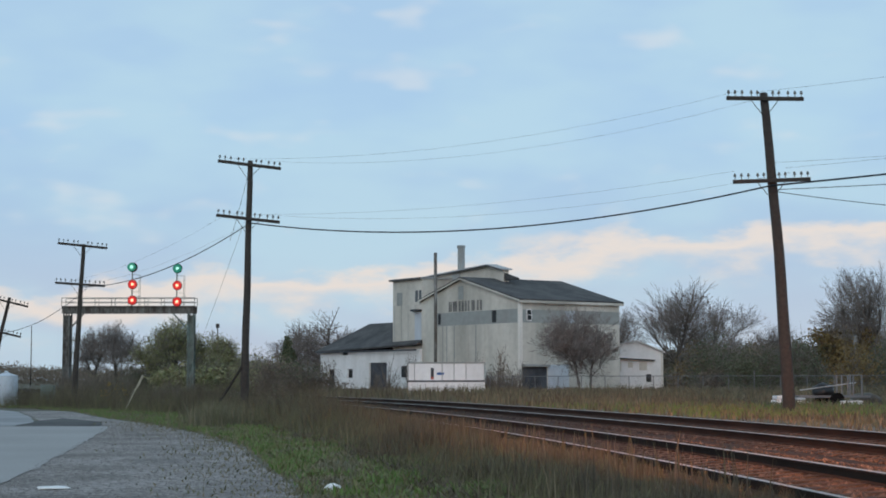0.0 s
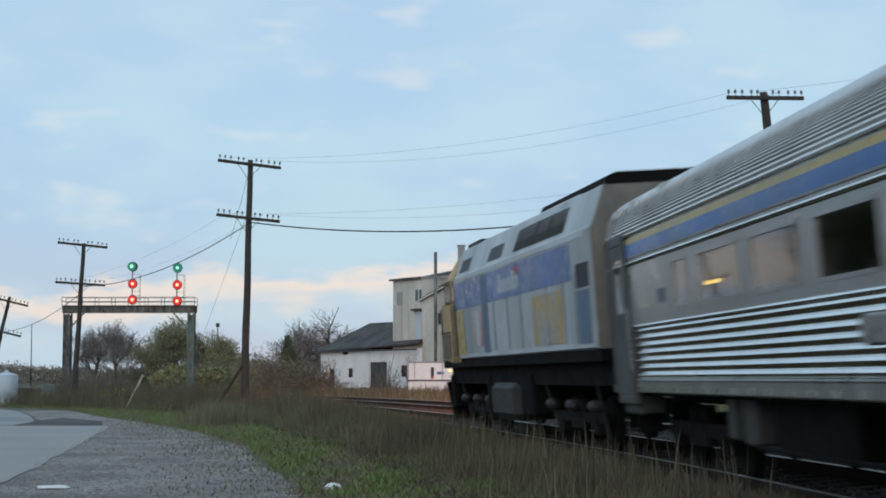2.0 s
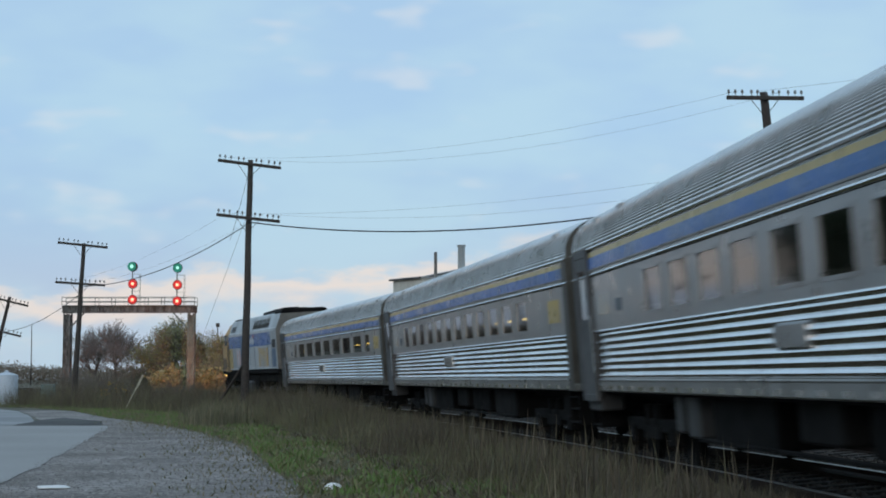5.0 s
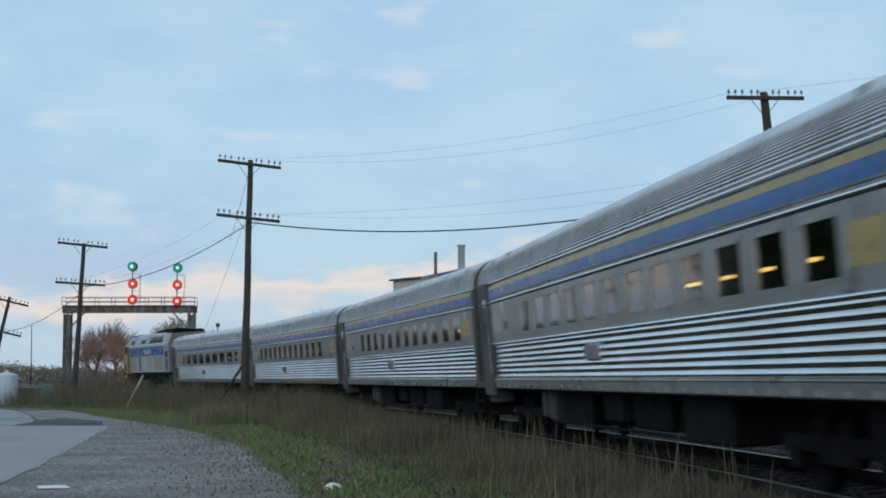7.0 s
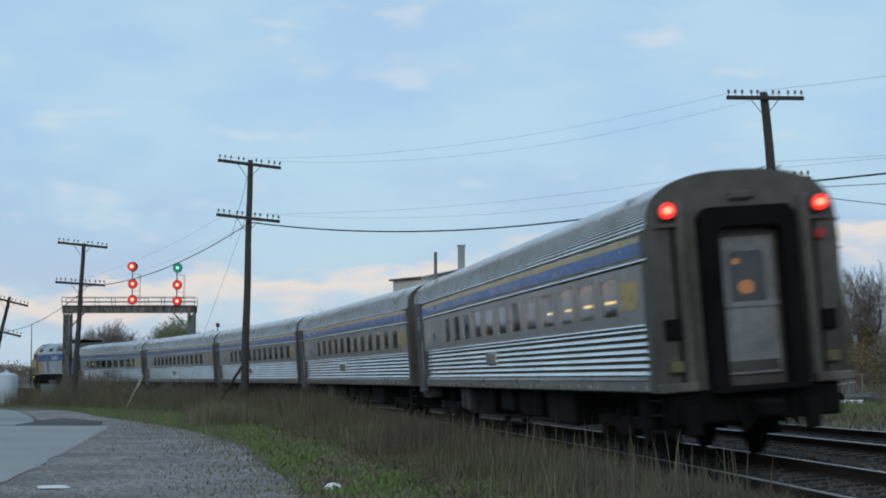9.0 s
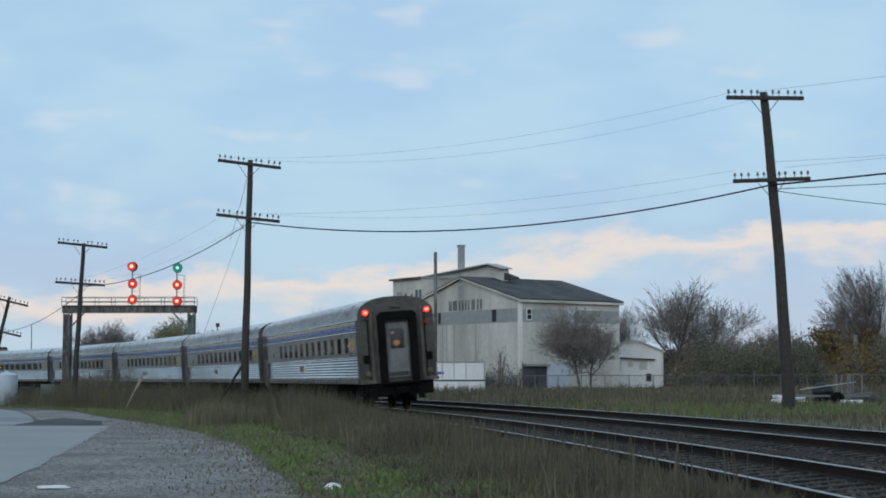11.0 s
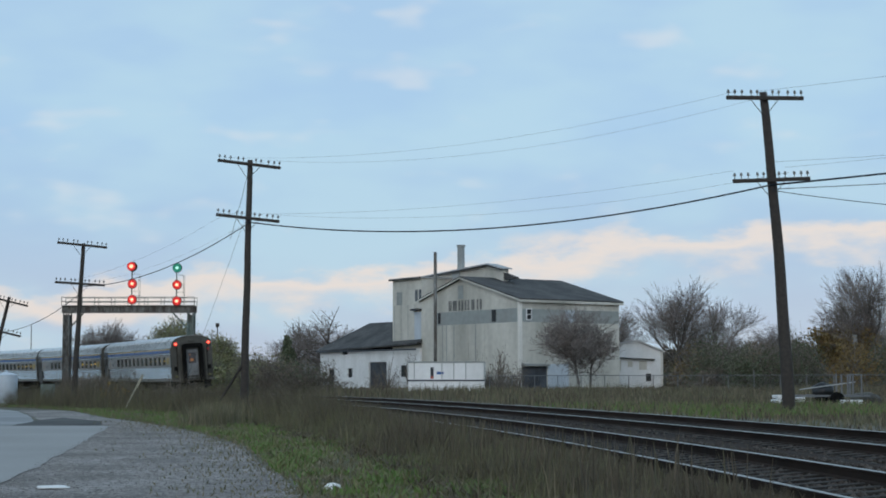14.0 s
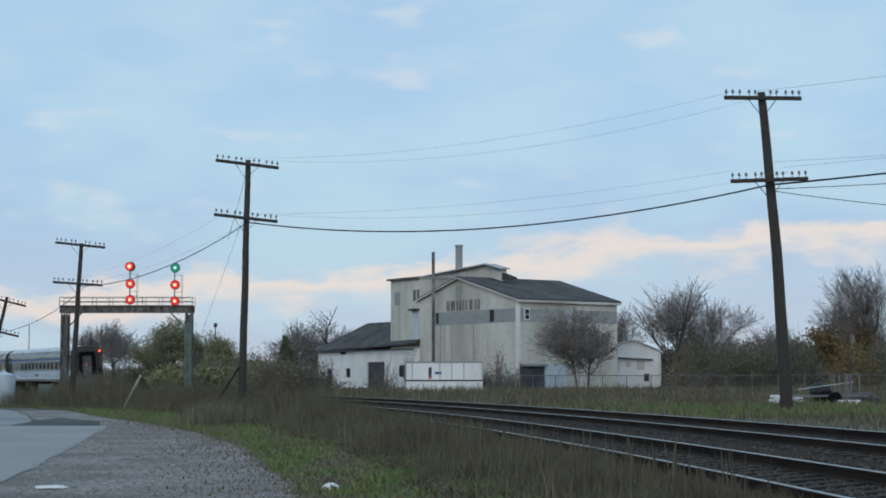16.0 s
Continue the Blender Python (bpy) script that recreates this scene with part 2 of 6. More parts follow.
# ---- the line of the track ----
CANT = 0.0735
S_AXIS = np.arange(-200.0, 420.0, 0.5)
S_CLIP = np.maximum(S_AXIS, -20)
HEADING = 0.05077 + 0.0029754 * S_CLIP - 2.9377e-6 * S_CLIP**2 + 5.42e-9 * S_CLIP**3
TRACK_X = np.cumsum(-np.sin(HEADING) * 0.5)
TRACK_Y = np.cumsum(np.cos(HEADING) * 0.5)
TRACK_X += 6.70 - TRACK_X[400]
TRACK_Y -= TRACK_Y[400]
SPACING, RISE = 4.45, 0.15


def track(s, lat=0.0, z=0.0, second=False):
    """A place on the canted track: s metres along it, lat to the right of its middle, z above its rails."""
    x, y, h = (float(np.interp(s, S_AXIS, a)) for a in (TRACK_X, TRACK_Y, HEADING))
    la = lat * math.cos(CANT) - z * math.sin(CANT) + (SPACING if second else 0)
    zz = z * math.cos(CANT) + (lat + 0.72) * math.sin(CANT) + (RISE if second else 0)
    return Vector((x + la * math.cos(h), y + la * math.sin(h), zz)), h


def beside(x, y):
    """How far a place lies to the right of the near track's middle, for many places at once."""
    x, y = np.asarray(x, float), np.asarray(y, float)
    k = np.arange(0, len(S_AXIS), 4)
    d = (x[..., None] - TRACK_X[k])**2 + (y[..., None] - TRACK_Y[k])**2
    i = k[np.argmin(d, -1)]
    return (x - TRACK_X[i]) * np.cos(HEADING[i]) + (y - TRACK_Y[i]) * np.sin(HEADING[i])


def ground_z(x, y):
    """The lie of the land: a low verge on the camera's side, the line on its bed, higher ground beyond."""
    u = beside(x, y)
    return np.interp(u, [-9, -4.5, -2.6, 7.2, 9.0, 30], [-0.36, -0.36, -0.28, 0.02, 0.05, 0.12])


# ---- ground ----
def grid_axis(*pieces):
    return np.concatenate([np.arange(a, b, d) for a, b, d in pieces])


def build_ground():
    xs = grid_axis((-2500, -300, 220), (-300, -70, 23), (-70, 60, 1.25), (60, 300, 24), (300, 2600, 230))
    ys = grid_axis((-600, -60, 60), (-60, 0, 6), (0, 130, 1.25), (130, 300, 10), (300, 4200, 300))
    X, Y = np.meshgrid(xs, ys)
    Z = ground_z(X, Y)
    rough = np.random.default_rng(3).normal(0, 0.02, X.shape)
    near = (abs(X) < 60) & (Y > 0) & (Y < 130) & (beside(X, Y) > 9.5)
    Z = Z + np.where(near, rough, 0)
    nx = len(xs)
    faces = [(j * nx + i, j * nx + i + 1, (j + 1) * nx + i + 1, (j + 1) * nx + i) for j in range(len(ys) - 1) for i in range(nx - 1)]
    me = mesh_of("ground", np.stack([X, Y, Z], -1).reshape(-1, 3).tolist(), faces, M_GROUND, smooth=True)
    return tagged(new("ground", me), "dry brown rough ground with patchy weeds", "ground", kind="structure")


build_ground()


def sweep(profile, s0, s1, step, second=False):
    """Verts and faces of an open profile of (lat, z) drawn along the track."""
    n = len(profile)
    ss = np.arange(s0, s1 + step, step)
    verts = [tuple(track(s, la, z, second)[0]) for s in ss for la, z in profile]
    faces = [(k * n + i, (k + 1) * n + i, (k + 1) * n + i + 1, k * n + i + 1) for k in range(len(ss) - 1) for i in range(n - 1)]
    return verts, faces


def build_track(second):
    bed = [(-3.0, -0.75), (-1.9, -0.23), (-1.3, -0.20), (1.3, -0.20), (2.0, -0.24), (2.9 if second else 2.5, -0.75 if second else -0.26)]
    v, f = sweep(bed, -40, 320, 1.0, second)
    r = np.random.default_rng(5)
    v = [(x + r.normal(0, .02), y + r.normal(0, .02), z + r.normal(0, .015)) for x, y, z in v]
    line = tagged(new("railway_track", mesh_of("ballast_bed", v, f, M_BALLAST)),
                  "rusty canted railway track on stained stone ballast", "railway track", "railway tracks", "structure")
    for lat in (-0.755, 0.755):
        web = [(lat - .07, -.17), (lat - .065, -.155), (lat - .012, -.14), (lat - .012, -.045), (lat - .037, -.035), (lat - .037, -.004),
               (lat + .037, -.004), (lat + .037, -.035), (lat + .012, -.045), (lat + .012, -.14), (lat + .065, -.155), (lat + .07, -.17)]
        v, f = sweep(web, -40, 320, 1.0, second)
        ob = new("rail", mesh_of("rail", v, f, M_RAIL))
        ob.parent = line
        v, f = sweep([(lat - .037, -.004), (lat - .034, 0), (lat + .034, 0), (lat + .037, -.004)], -40, 320, 1.0, second)
        ob2 = new("running_face", mesh_of("running_face", v, f, M_RAILTOP))
        ob2.parent = ob
        ob2["label"] = "polished steel top of the rail"
    return line


TRACKS = [build_track(False), build_track(True)]


def empty(name, m=None, parent=None):
    ob = new(name)
    if m is not None:
        ob.matrix_world = m
    if parent is not None:
        ob.parent = parent
    return ob


# ---- the train ----
def flutes(points_of, n, depth):
    """An outline of n rounded ribs; points_of(f, d) gives the place at fraction f, d metres proud."""
    out = []
    for i in range(n):
        for f, d in ((0.0, 0.0), (0.05, 0.03), (0.48, 0.93), (0.52, 1.0), (0.57, 0.96), (0.80, 0.52), (0.97, 0.04)):
            out.append(points_of((i + f) / n, d * depth))
    out.append(points_of(1.0, 0.0))
    return out


def roof_curve(f, d=0.0):
    a = f * math.pi / 2
    c, s = max(math.cos(a), 0.0)**0.80, math.sin(a)**0.80
    return ((1.49 + d) * c, 3.645 + (0.795 + d) * s)


def open_strip(name, outline, y0, y1, mat, parent, label="", sides=(1, -1), smooth=False):
    """An open outline drawn along a coach's side, one part for each side."""
    for sgn in sides:
        bm = bmesh.new()
        prism(bm, [(sgn * x, z) for x, z in outline], y0, y1, closed=False)
        ob = part(name, bm, mat, parent, label, smooth)
    return ob


def wheelset_truck(name, parent, y, base, radius, mat_frame):
    """A two-axle truck with side frames, springs, axle boxes and four wheels."""
    tr = bmesh.new()
    for sx in (-1, 1):
        x = sx * 1.02
        add_box(tr, x - .07, x + .07, y - base / 2 - .45, y + base / 2 + .45, .52, .72, bevel=.02)
        add_box(tr, x - .09, x + .09, y - .55, y + .55, .40, .62, bevel=.02)
        for dy in (-base / 2, base / 2):
            add_box(tr, x - .11, x + .11, y + dy - .16, y + dy + .16, .32, .62, bevel=.03)
        for dy in (-.32, .32):
            add_tube(tr, (x, y + dy, .62), (x, y + dy, .95), .10, sides=8)
    add_box(tr, -1.0, 1.0, y - .3, y + .3, .55, .85)
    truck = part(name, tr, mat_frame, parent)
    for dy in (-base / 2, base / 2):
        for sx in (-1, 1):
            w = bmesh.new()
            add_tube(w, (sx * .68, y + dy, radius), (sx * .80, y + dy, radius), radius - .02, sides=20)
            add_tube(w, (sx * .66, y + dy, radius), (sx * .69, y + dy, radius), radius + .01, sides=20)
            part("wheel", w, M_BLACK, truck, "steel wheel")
    return truck


def sheet(name, a, b, mat, parent):
    """A thin upright pane between two corners."""
    me = mesh_of(name, [a, (b[0], b[1], a[2]), b, (a[0], a[1], b[2])], [(0, 1, 2, 3)], mat)
    ob = new(name, me)
    ob.parent = parent
    ob["label"] = "dark glass"
    return ob


WINDOWS_STANDARD = [(-10.195 + 1.53 * k, 0.54) for k in range(12)]
WINDOWS_FORWARD = [(-8.60 + 1.49 * k, 0.53) for k in range(12)]
WINDOWS_WIDE = [(-9.75, 0.50)] + [(-7.80 + 2.285 * k, 0.92) for k in range(7)] + [(7.85, 0.42)]


def build_coach(win, lamps, label):
    """A fluted stainless coach: y forwards, z from the rails. win: middle and half width of each window."""
    coach = empty("passenger_coach")
    y0, y1 = -12.6, 12.6
    # sill
    open_strip("side_sill", [(1.30, 1.17), (1.47, 1.17), (1.49, 1.19), (1.49, 1.345), (1.50, 1.35), (1.505, 1.365), (1.49, 1.375), (1.475, 1.385)], y0, y1, M_STEELBAND, coach)
    pad = box_part("sill_pad", (-1.50, -1.485, 0, .22, 1.20, 1.27), M_STEEL, coach)
    pad.location.y = y0 + .45
    for i in range(1, 34):
        ob = new("sill_pad", pad.data)
        ob.parent, ob.location.y = coach, y0 + .45 + i * .74
    # fluted lower side with a bead along its top
    open_strip("fluted_side", flutes(lambda f, d: (1.472 + d, 1.385 + 0.785 * f), 7, 0.034), y0, y1, M_STEEL, coach, "ribbed stainless steel lower side")
    open_strip("side_bead", [(1.472, 2.168), (1.50, 2.172), (1.515, 2.19), (1.51, 2.21), (1.498, 2.222)], y0, y1, M_STEEL, coach, "bright rounded steel bead")
    # window band with openings on the side that is seen
    za, zb = 2.34, 3.045
    band = bmesh.new()
    for xa, xb in ((-1.50, -1.44),):
        add_box(band, xa, xb, y0, y1, 2.222, za)
        add_box(band, xa, xb, y0, y1, zb, 3.13)
        edges = [y0] + [v for c, h in win for v in (c - h, c + h)] + [y1]
        for a, b in zip(edges[0::2], edges[1::2]):
            add_box(band, xa, xb, a, b, za, zb)
    part("window_band", band, M_STEELBAND, coach, "dull grey steel band between the windows")
    box_part("window_band", (1.44, 1.50, y0, y1, 2.222, 3.13), M_STEELBAND, coach)
    made = {}
    hh = (zb - za) / 2
    for c, half in win:
        if half not in made:
            bm = bmesh.new()
            for a, b, d, e in ((-half, -half + .05, -hh, hh), (half - .05, half, -hh, hh), (-half, half, -hh, -hh + .05), (-half, half, hh - .05, hh)):
                add_box(bm, -.025, .02, a, b, d, e)
            w = part("window", bm, M_STEELBAND, coach)
            p = sheet("pane", (0, half - .05, -hh + .05), (0, -half + .05, hh - .05), M_GLASS, w)
            made[half] = (w.data, p.data)
        else:
            w = new("window", made[half][0])
            w.parent = coach
            p = new("pane", made[half][1])
            p.parent = w
            p["label"] = "dark glass"
        w.matrix_basis = pose(-1.485, c, (za + zb) / 2)
        p.visible_shadow = False
    # inside: the coach's gloom is put into the colour; a solid lining blocks see-through
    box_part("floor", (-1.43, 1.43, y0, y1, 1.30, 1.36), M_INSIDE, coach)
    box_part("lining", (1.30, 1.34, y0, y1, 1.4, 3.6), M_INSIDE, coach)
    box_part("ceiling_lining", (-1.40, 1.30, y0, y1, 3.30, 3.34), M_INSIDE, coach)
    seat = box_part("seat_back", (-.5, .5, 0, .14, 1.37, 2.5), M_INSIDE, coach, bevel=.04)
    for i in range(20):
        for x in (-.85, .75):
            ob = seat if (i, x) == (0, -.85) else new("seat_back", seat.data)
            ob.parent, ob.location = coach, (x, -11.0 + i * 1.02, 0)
    for k in lamps:
        c = win[k][0]
        box_part("reading_lamp", (-1.05, -.97, c - .15, c + .45, 2.66, 2.70), M_LAMP, coach, "glowing warm lamp")
    # belt, letterboard and roof
    open_strip("belt_bead", [(1.50, 3.13), (1.485, 3.136), (1.53, 3.143), (1.545, 3.165), (1.53, 3.188), (1.49, 3.194)], y0, y1, M_STEEL, coach, "bright rounded steel bead")
    open_strip("letterboard", [(1.49, 3.194), (1.50, 3.20), (1.50, 3.222), (1.488, 3.226), (1.488, 3.234), (1.512, 3.24), (1.515, 3.265)], y0, y1, M_STEELBAND, coach)
    open_strip("blue_stripe", [(1.515, 3.265), (1.513, 3.36), (1.508, 3.465)], y0, y1, M_BLUE, coach, "blue painted stripe")
    open_strip("yellow_stripe", [(1.508, 3.465), (1.505, 3.51), (1.50, 3.555)], y0, y1, M_YELLOW, coach, "dull yellow painted stripe")
    open_strip("drip_rail", [(1.50, 3.555), (1.478, 3.562), (1.478, 3.575), (1.535, 3.585), (1.545, 3.61), (1.525, 3.635), (1.49, 3.645)], y0, y1, M_STEEL, coach, "bright steel drip rail")
    bm = bmesh.new()
    right = flutes(lambda f, d: roof_curve(f, d), 34, 0.015)
    prism(bm, right + [(-x, z) for x, z in right[::-1][1:]], y0, y1, closed=False)
    part("roof", bm, M_ROOF, coach, "ribbed grey steel roof")
    for y, f in ((11.9, .30), (10.9, .34), (9.2, .40), (-11.2, .4)):
        x, z = roof_curve(f)
        box_part("roof_vent", (-x - .08, -x + .12, y - .14, y + .14, z - .12, z + .04), M_STEELBAND, coach, bevel=.02)
    # ends
    sect = [(1.50, 1.17), (1.50, 3.2), (1.515, 3.3)] + [roof_curve(i / 12) for i in range(13)]
    sect = sect + [(-x, z) for x, z in sect[::-1][1:]]
    for sy in (-1, 1):
        e = bmesh.new()
        prism(e, sect, sy * 12.6, sy * 12.62)
        end = part("end_wall", e, M_DARKEND if sy < 0 else M_GRIMEBOX, coach, "grimy dark olive end wall")
        d = bmesh.new()
        prism(d, [(-.74, 1.2), (-.50, 1.2), (-.50, 3.48), (-.42, 3.56), (.42, 3.56), (.50, 3.48), (.50, 1.2), (.74, 1.2), (.74, 3.72), (.62, 3.86), (-.62, 3.86), (-.74, 3.72)], min(sy * 12.62, sy * 12.97), max(sy * 12.62, sy * 12.97))
        part("diaphragm", d, M_BLACK, coach, "black rubber gangway frame")
        box_part("threshold", (-.74, .74, min(sy * 12.62, sy * 12.98), max(sy * 12.62, sy * 12.98), 1.10, 1.195), M_BLACK, coach, bevel=.02)
        ylim = lambda a: (min(sy * 12.62, sy * a), max(sy * 12.62, sy * a))
        for x in (-.98, .98):
            box_part("collision_post", (x - .07, x + .07, *ylim(12.70), 1.2, 4.02), M_ENDPOST, coach, "grimy olive steel post", bevel=.02)
            box_part("conduit", (x * 1.14 - .02, x * 1.14 + .02, *ylim(12.66), 1.3, 3.7), M_BLACK, coach)
        for x in (-1.22, 1.22):
            box_part("socket_box", (x - .12, x + .12, *ylim(12.72), 1.95, 2.25), M_BLACK, coach, bevel=.02)
            box_part("jumper_box", (x - .1, x + .1, *ylim(12.75), 1.45, 1.62), M_OLIVEBOX, coach, bevel=.02)
            box_part("buffer_step", (x - .3, x + .3, *ylim(12.80), 1.16, 1.30), M_ENDPOST, coach, "worn pale buffer plate", bevel=.02)
        lid = bmesh.new()
        add_box(lid, -.2, .2, min(sy * 12.6, sy * 12.7), max(sy * 12.6, sy * 12.7), 3.98, 4.12, bevel=.03)
        part("end_lamp_housing", lid, M_DARKEND, end)
        box_part("end_band", (-1.525, -1.49, min(sy * 12.28, sy * 12.62), max(sy * 12.28, sy * 12.62), 1.17, 3.62), M_GRIMEBOX if sy > 0 else M_DARKEND, coach)
        st = bmesh.new()
        for z in (.55, .80, 1.02):
            add_box(st, -1.40, -1.0, min(sy * 11.7, sy * 12.4), max(sy * 11.7, sy * 12.4), z, z + .03)
        for y in (11.7, 12.4):
            add_box(st, -1.40, -1.0, sy * y - .02, sy * y + .02, .52, 1.18)
        part("steps", st, M_BLACK, coach, "dark steel vestibule steps")
    # logo as a plain block, hatch, underframe
    box_part("emblem", (-1.506, -1.50, -11.85, -10.95, 2.46, 2.90), M_YELLOW, coach, "plain yellow emblem")
    box_part("emblem", (-1.506, -1.50, 9.75, 10.55, 2.46, 2.80), M_FADEMARK, coach, "faded orange mark")
    box_part("call_plate", (-1.512, -1.498, 8.75, 9.2, 2.48, 2.68), M_SEAM, coach, "small dark plate")
    box_part("hatch", (-1.514, -1.47, .05, 1.15, 1.72, 1.96), M_STEELBAND, coach, "plain grey hatch")
    frame_ = bmesh.new()
    for ya, yb, c, d in ((11.12, 11.24, 1.0, 3.64), (12.18, 12.30, 1.0, 3.64), (11.24, 12.18, 3.50, 3.64), (11.24, 12.18, 1.0, 1.12)):
        add_box(frame_, -1.552, -1.46, ya, yb, c, d, bevel=.008)
    door = part("vestibule_door", frame_, M_TANKGREY, coach, "dull grey vestibule door with a small window")
    leaf = bmesh.new()
    for ya, yb, c, d in ((11.24, 12.18, 1.12, 2.42), (11.24, 11.42, 2.42, 3.50), (12.0, 12.18, 2.42, 3.50), (11.42, 12.0, 3.28, 3.50)):
        add_box(leaf, -1.538, -1.47, ya, yb, c, d)
    part("door_leaf", leaf, M_TANKGREY, door)
    # flat dark sheet painted for the shade behind the door's pane
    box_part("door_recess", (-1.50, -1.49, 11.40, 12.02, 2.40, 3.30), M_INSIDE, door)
    p = sheet("pane", (-1.528, 12.0, 2.42), (-1.528, 11.42, 3.28), M_GLASS, door)
    p.visible_shadow = False
    tube_part("grab_rail", (-1.57, 11.05, 1.5), (-1.57, 11.05, 2.5), .016, M_STEEL, coach, sides=6)
    box_part("step_box", (-1.46, -1.05, 11.2, 12.3, .82, 1.17), M_GRIMEBOX, coach, "grimy steel step box", bevel=.03)
    # underframe parts take near-black colours for the shade below the floor
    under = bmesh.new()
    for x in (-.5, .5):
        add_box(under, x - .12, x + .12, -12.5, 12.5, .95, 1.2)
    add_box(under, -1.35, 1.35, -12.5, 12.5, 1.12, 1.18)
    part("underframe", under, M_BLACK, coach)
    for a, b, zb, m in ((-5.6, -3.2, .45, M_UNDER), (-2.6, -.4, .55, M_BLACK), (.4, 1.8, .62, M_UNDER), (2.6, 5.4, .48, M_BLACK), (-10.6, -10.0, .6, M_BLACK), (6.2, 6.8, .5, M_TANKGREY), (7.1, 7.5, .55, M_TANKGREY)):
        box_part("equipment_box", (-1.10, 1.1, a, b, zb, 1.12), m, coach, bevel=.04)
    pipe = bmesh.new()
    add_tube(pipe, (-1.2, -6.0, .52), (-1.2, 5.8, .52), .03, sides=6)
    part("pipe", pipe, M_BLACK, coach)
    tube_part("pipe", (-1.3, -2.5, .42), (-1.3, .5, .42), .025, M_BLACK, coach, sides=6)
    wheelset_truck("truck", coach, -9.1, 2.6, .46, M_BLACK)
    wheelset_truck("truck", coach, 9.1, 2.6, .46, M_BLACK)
    # end doors
    for sy in (-1, 1):
        dd = bmesh.new()
        ya, yb = min(sy * 12.63, sy * 12.67), max(sy * 12.63, sy * 12.67)
        add_box(dd, -.42, .42, ya, yb, 1.36, 2.42)
        dr = part("end_door", dd, M_DOORGREY, coach, "grey steel end door")
        fr_ = bmesh.new()
        prism(fr_, [(-.42, 2.42), (-.27, 2.42), (-.27, 3.15), (-.22, 3.2), (.22, 3.2), (.27, 3.15), (.27, 2.42), (.42, 2.42), (.42, 3.42), (-.42, 3.42)], ya, yb)
        part("window_frame", fr_, M_DOORGREY, dr)
        box_part("door_rail", (-.45, .45, min(sy * 12.67, sy * 12.70), max(sy * 12.67, sy * 12.70), 2.36, 2.44), M_DOORGREY, dr)
        box_part("kick_plate", (-.38, .38, min(sy * 12.67, sy * 12.685), max(sy * 12.67, sy * 12.685), 1.40, 1.56), M_DARKEND, dr)
        p = sheet("pane", (-.27, sy * 12.646, 2.42), (.27, sy * 12.646, 3.2), M_GLASS, dr)
        p.visible_shadow = False
        bb = bmesh.new()
        bmesh.ops.create_uvsphere(bb, u_segments=12, v_segments=8, radius=.085, matrix=Matrix.Translation((.02 * sy, sy * 12.635, 2.66)) @ Matrix.Diagonal((1.5, .03, 1.3, 1)))
        bmesh.ops.create_uvsphere(bb, u_segments=12, v_segments=8, radius=.05, matrix=Matrix.Translation((-.16, sy * 12.635, 3.05)) @ Matrix.Diagonal((1.3, .03, 1.0, 1)))
        part("vestibule_lamp", bb, M_VEST, coach, "glowing orange lamp behind the door", smooth=True)
    return tagged(coach, label, "coach", "coaches of the train")


M_DOORGREY = material("dull_grey_door", (0.21, 0.215, 0.215), 0.5, vary=0.15, stains=1.5, dark=(0.12, 0.12, 0.12))
M_FADEMARK = material("faded_orange_mark", (0.46, 0.37, 0.27), 0.6, stains=3, dark=(0.42, 0.40, 0.38))
M_ENDPOST = material("worn_olive_steel", (0.13, 0.122, 0.10), 0.7, 0.1, vary=0.3, grain=4, stains=2, dark=(0.06, 0.056, 0.046), streak=3)
M_OLIVEBOX = material("olive_box_paint", (0.12, 0.11, 0.05), 0.7)
M_VEST = glow("orange_vestibule_light", (1.0, 0.36, 0.05), 0.7)
M_MARKER = glow("red_marker_light", (1.0, 0.03, 0.02), 1.6)
M_MARKERCORE = glow("red_marker_core", (1.0, 0.28, 0.16), 2.2)
M_SEAM = material("panel_seam", (0.14, 0.16, 0.18), 0.6)
COACH = "ribbed stainless steel passenger coach with blue and yellow stripe"
COACHES = [build_coach(WINDOWS_STANDARD, range(5), COACH)]
for k in range(2):
    COACHES.append(copy_thing(COACHES[0], Matrix.Identity(4)))
COACHES.append(build_coach(WINDOWS_FORWARD, range(5), COACH))
COACHES.append(build_coach(WINDOWS_WIDE, (1, 2, 8), "ribbed stainless steel lounge coach with wide windows and blue stripe"))


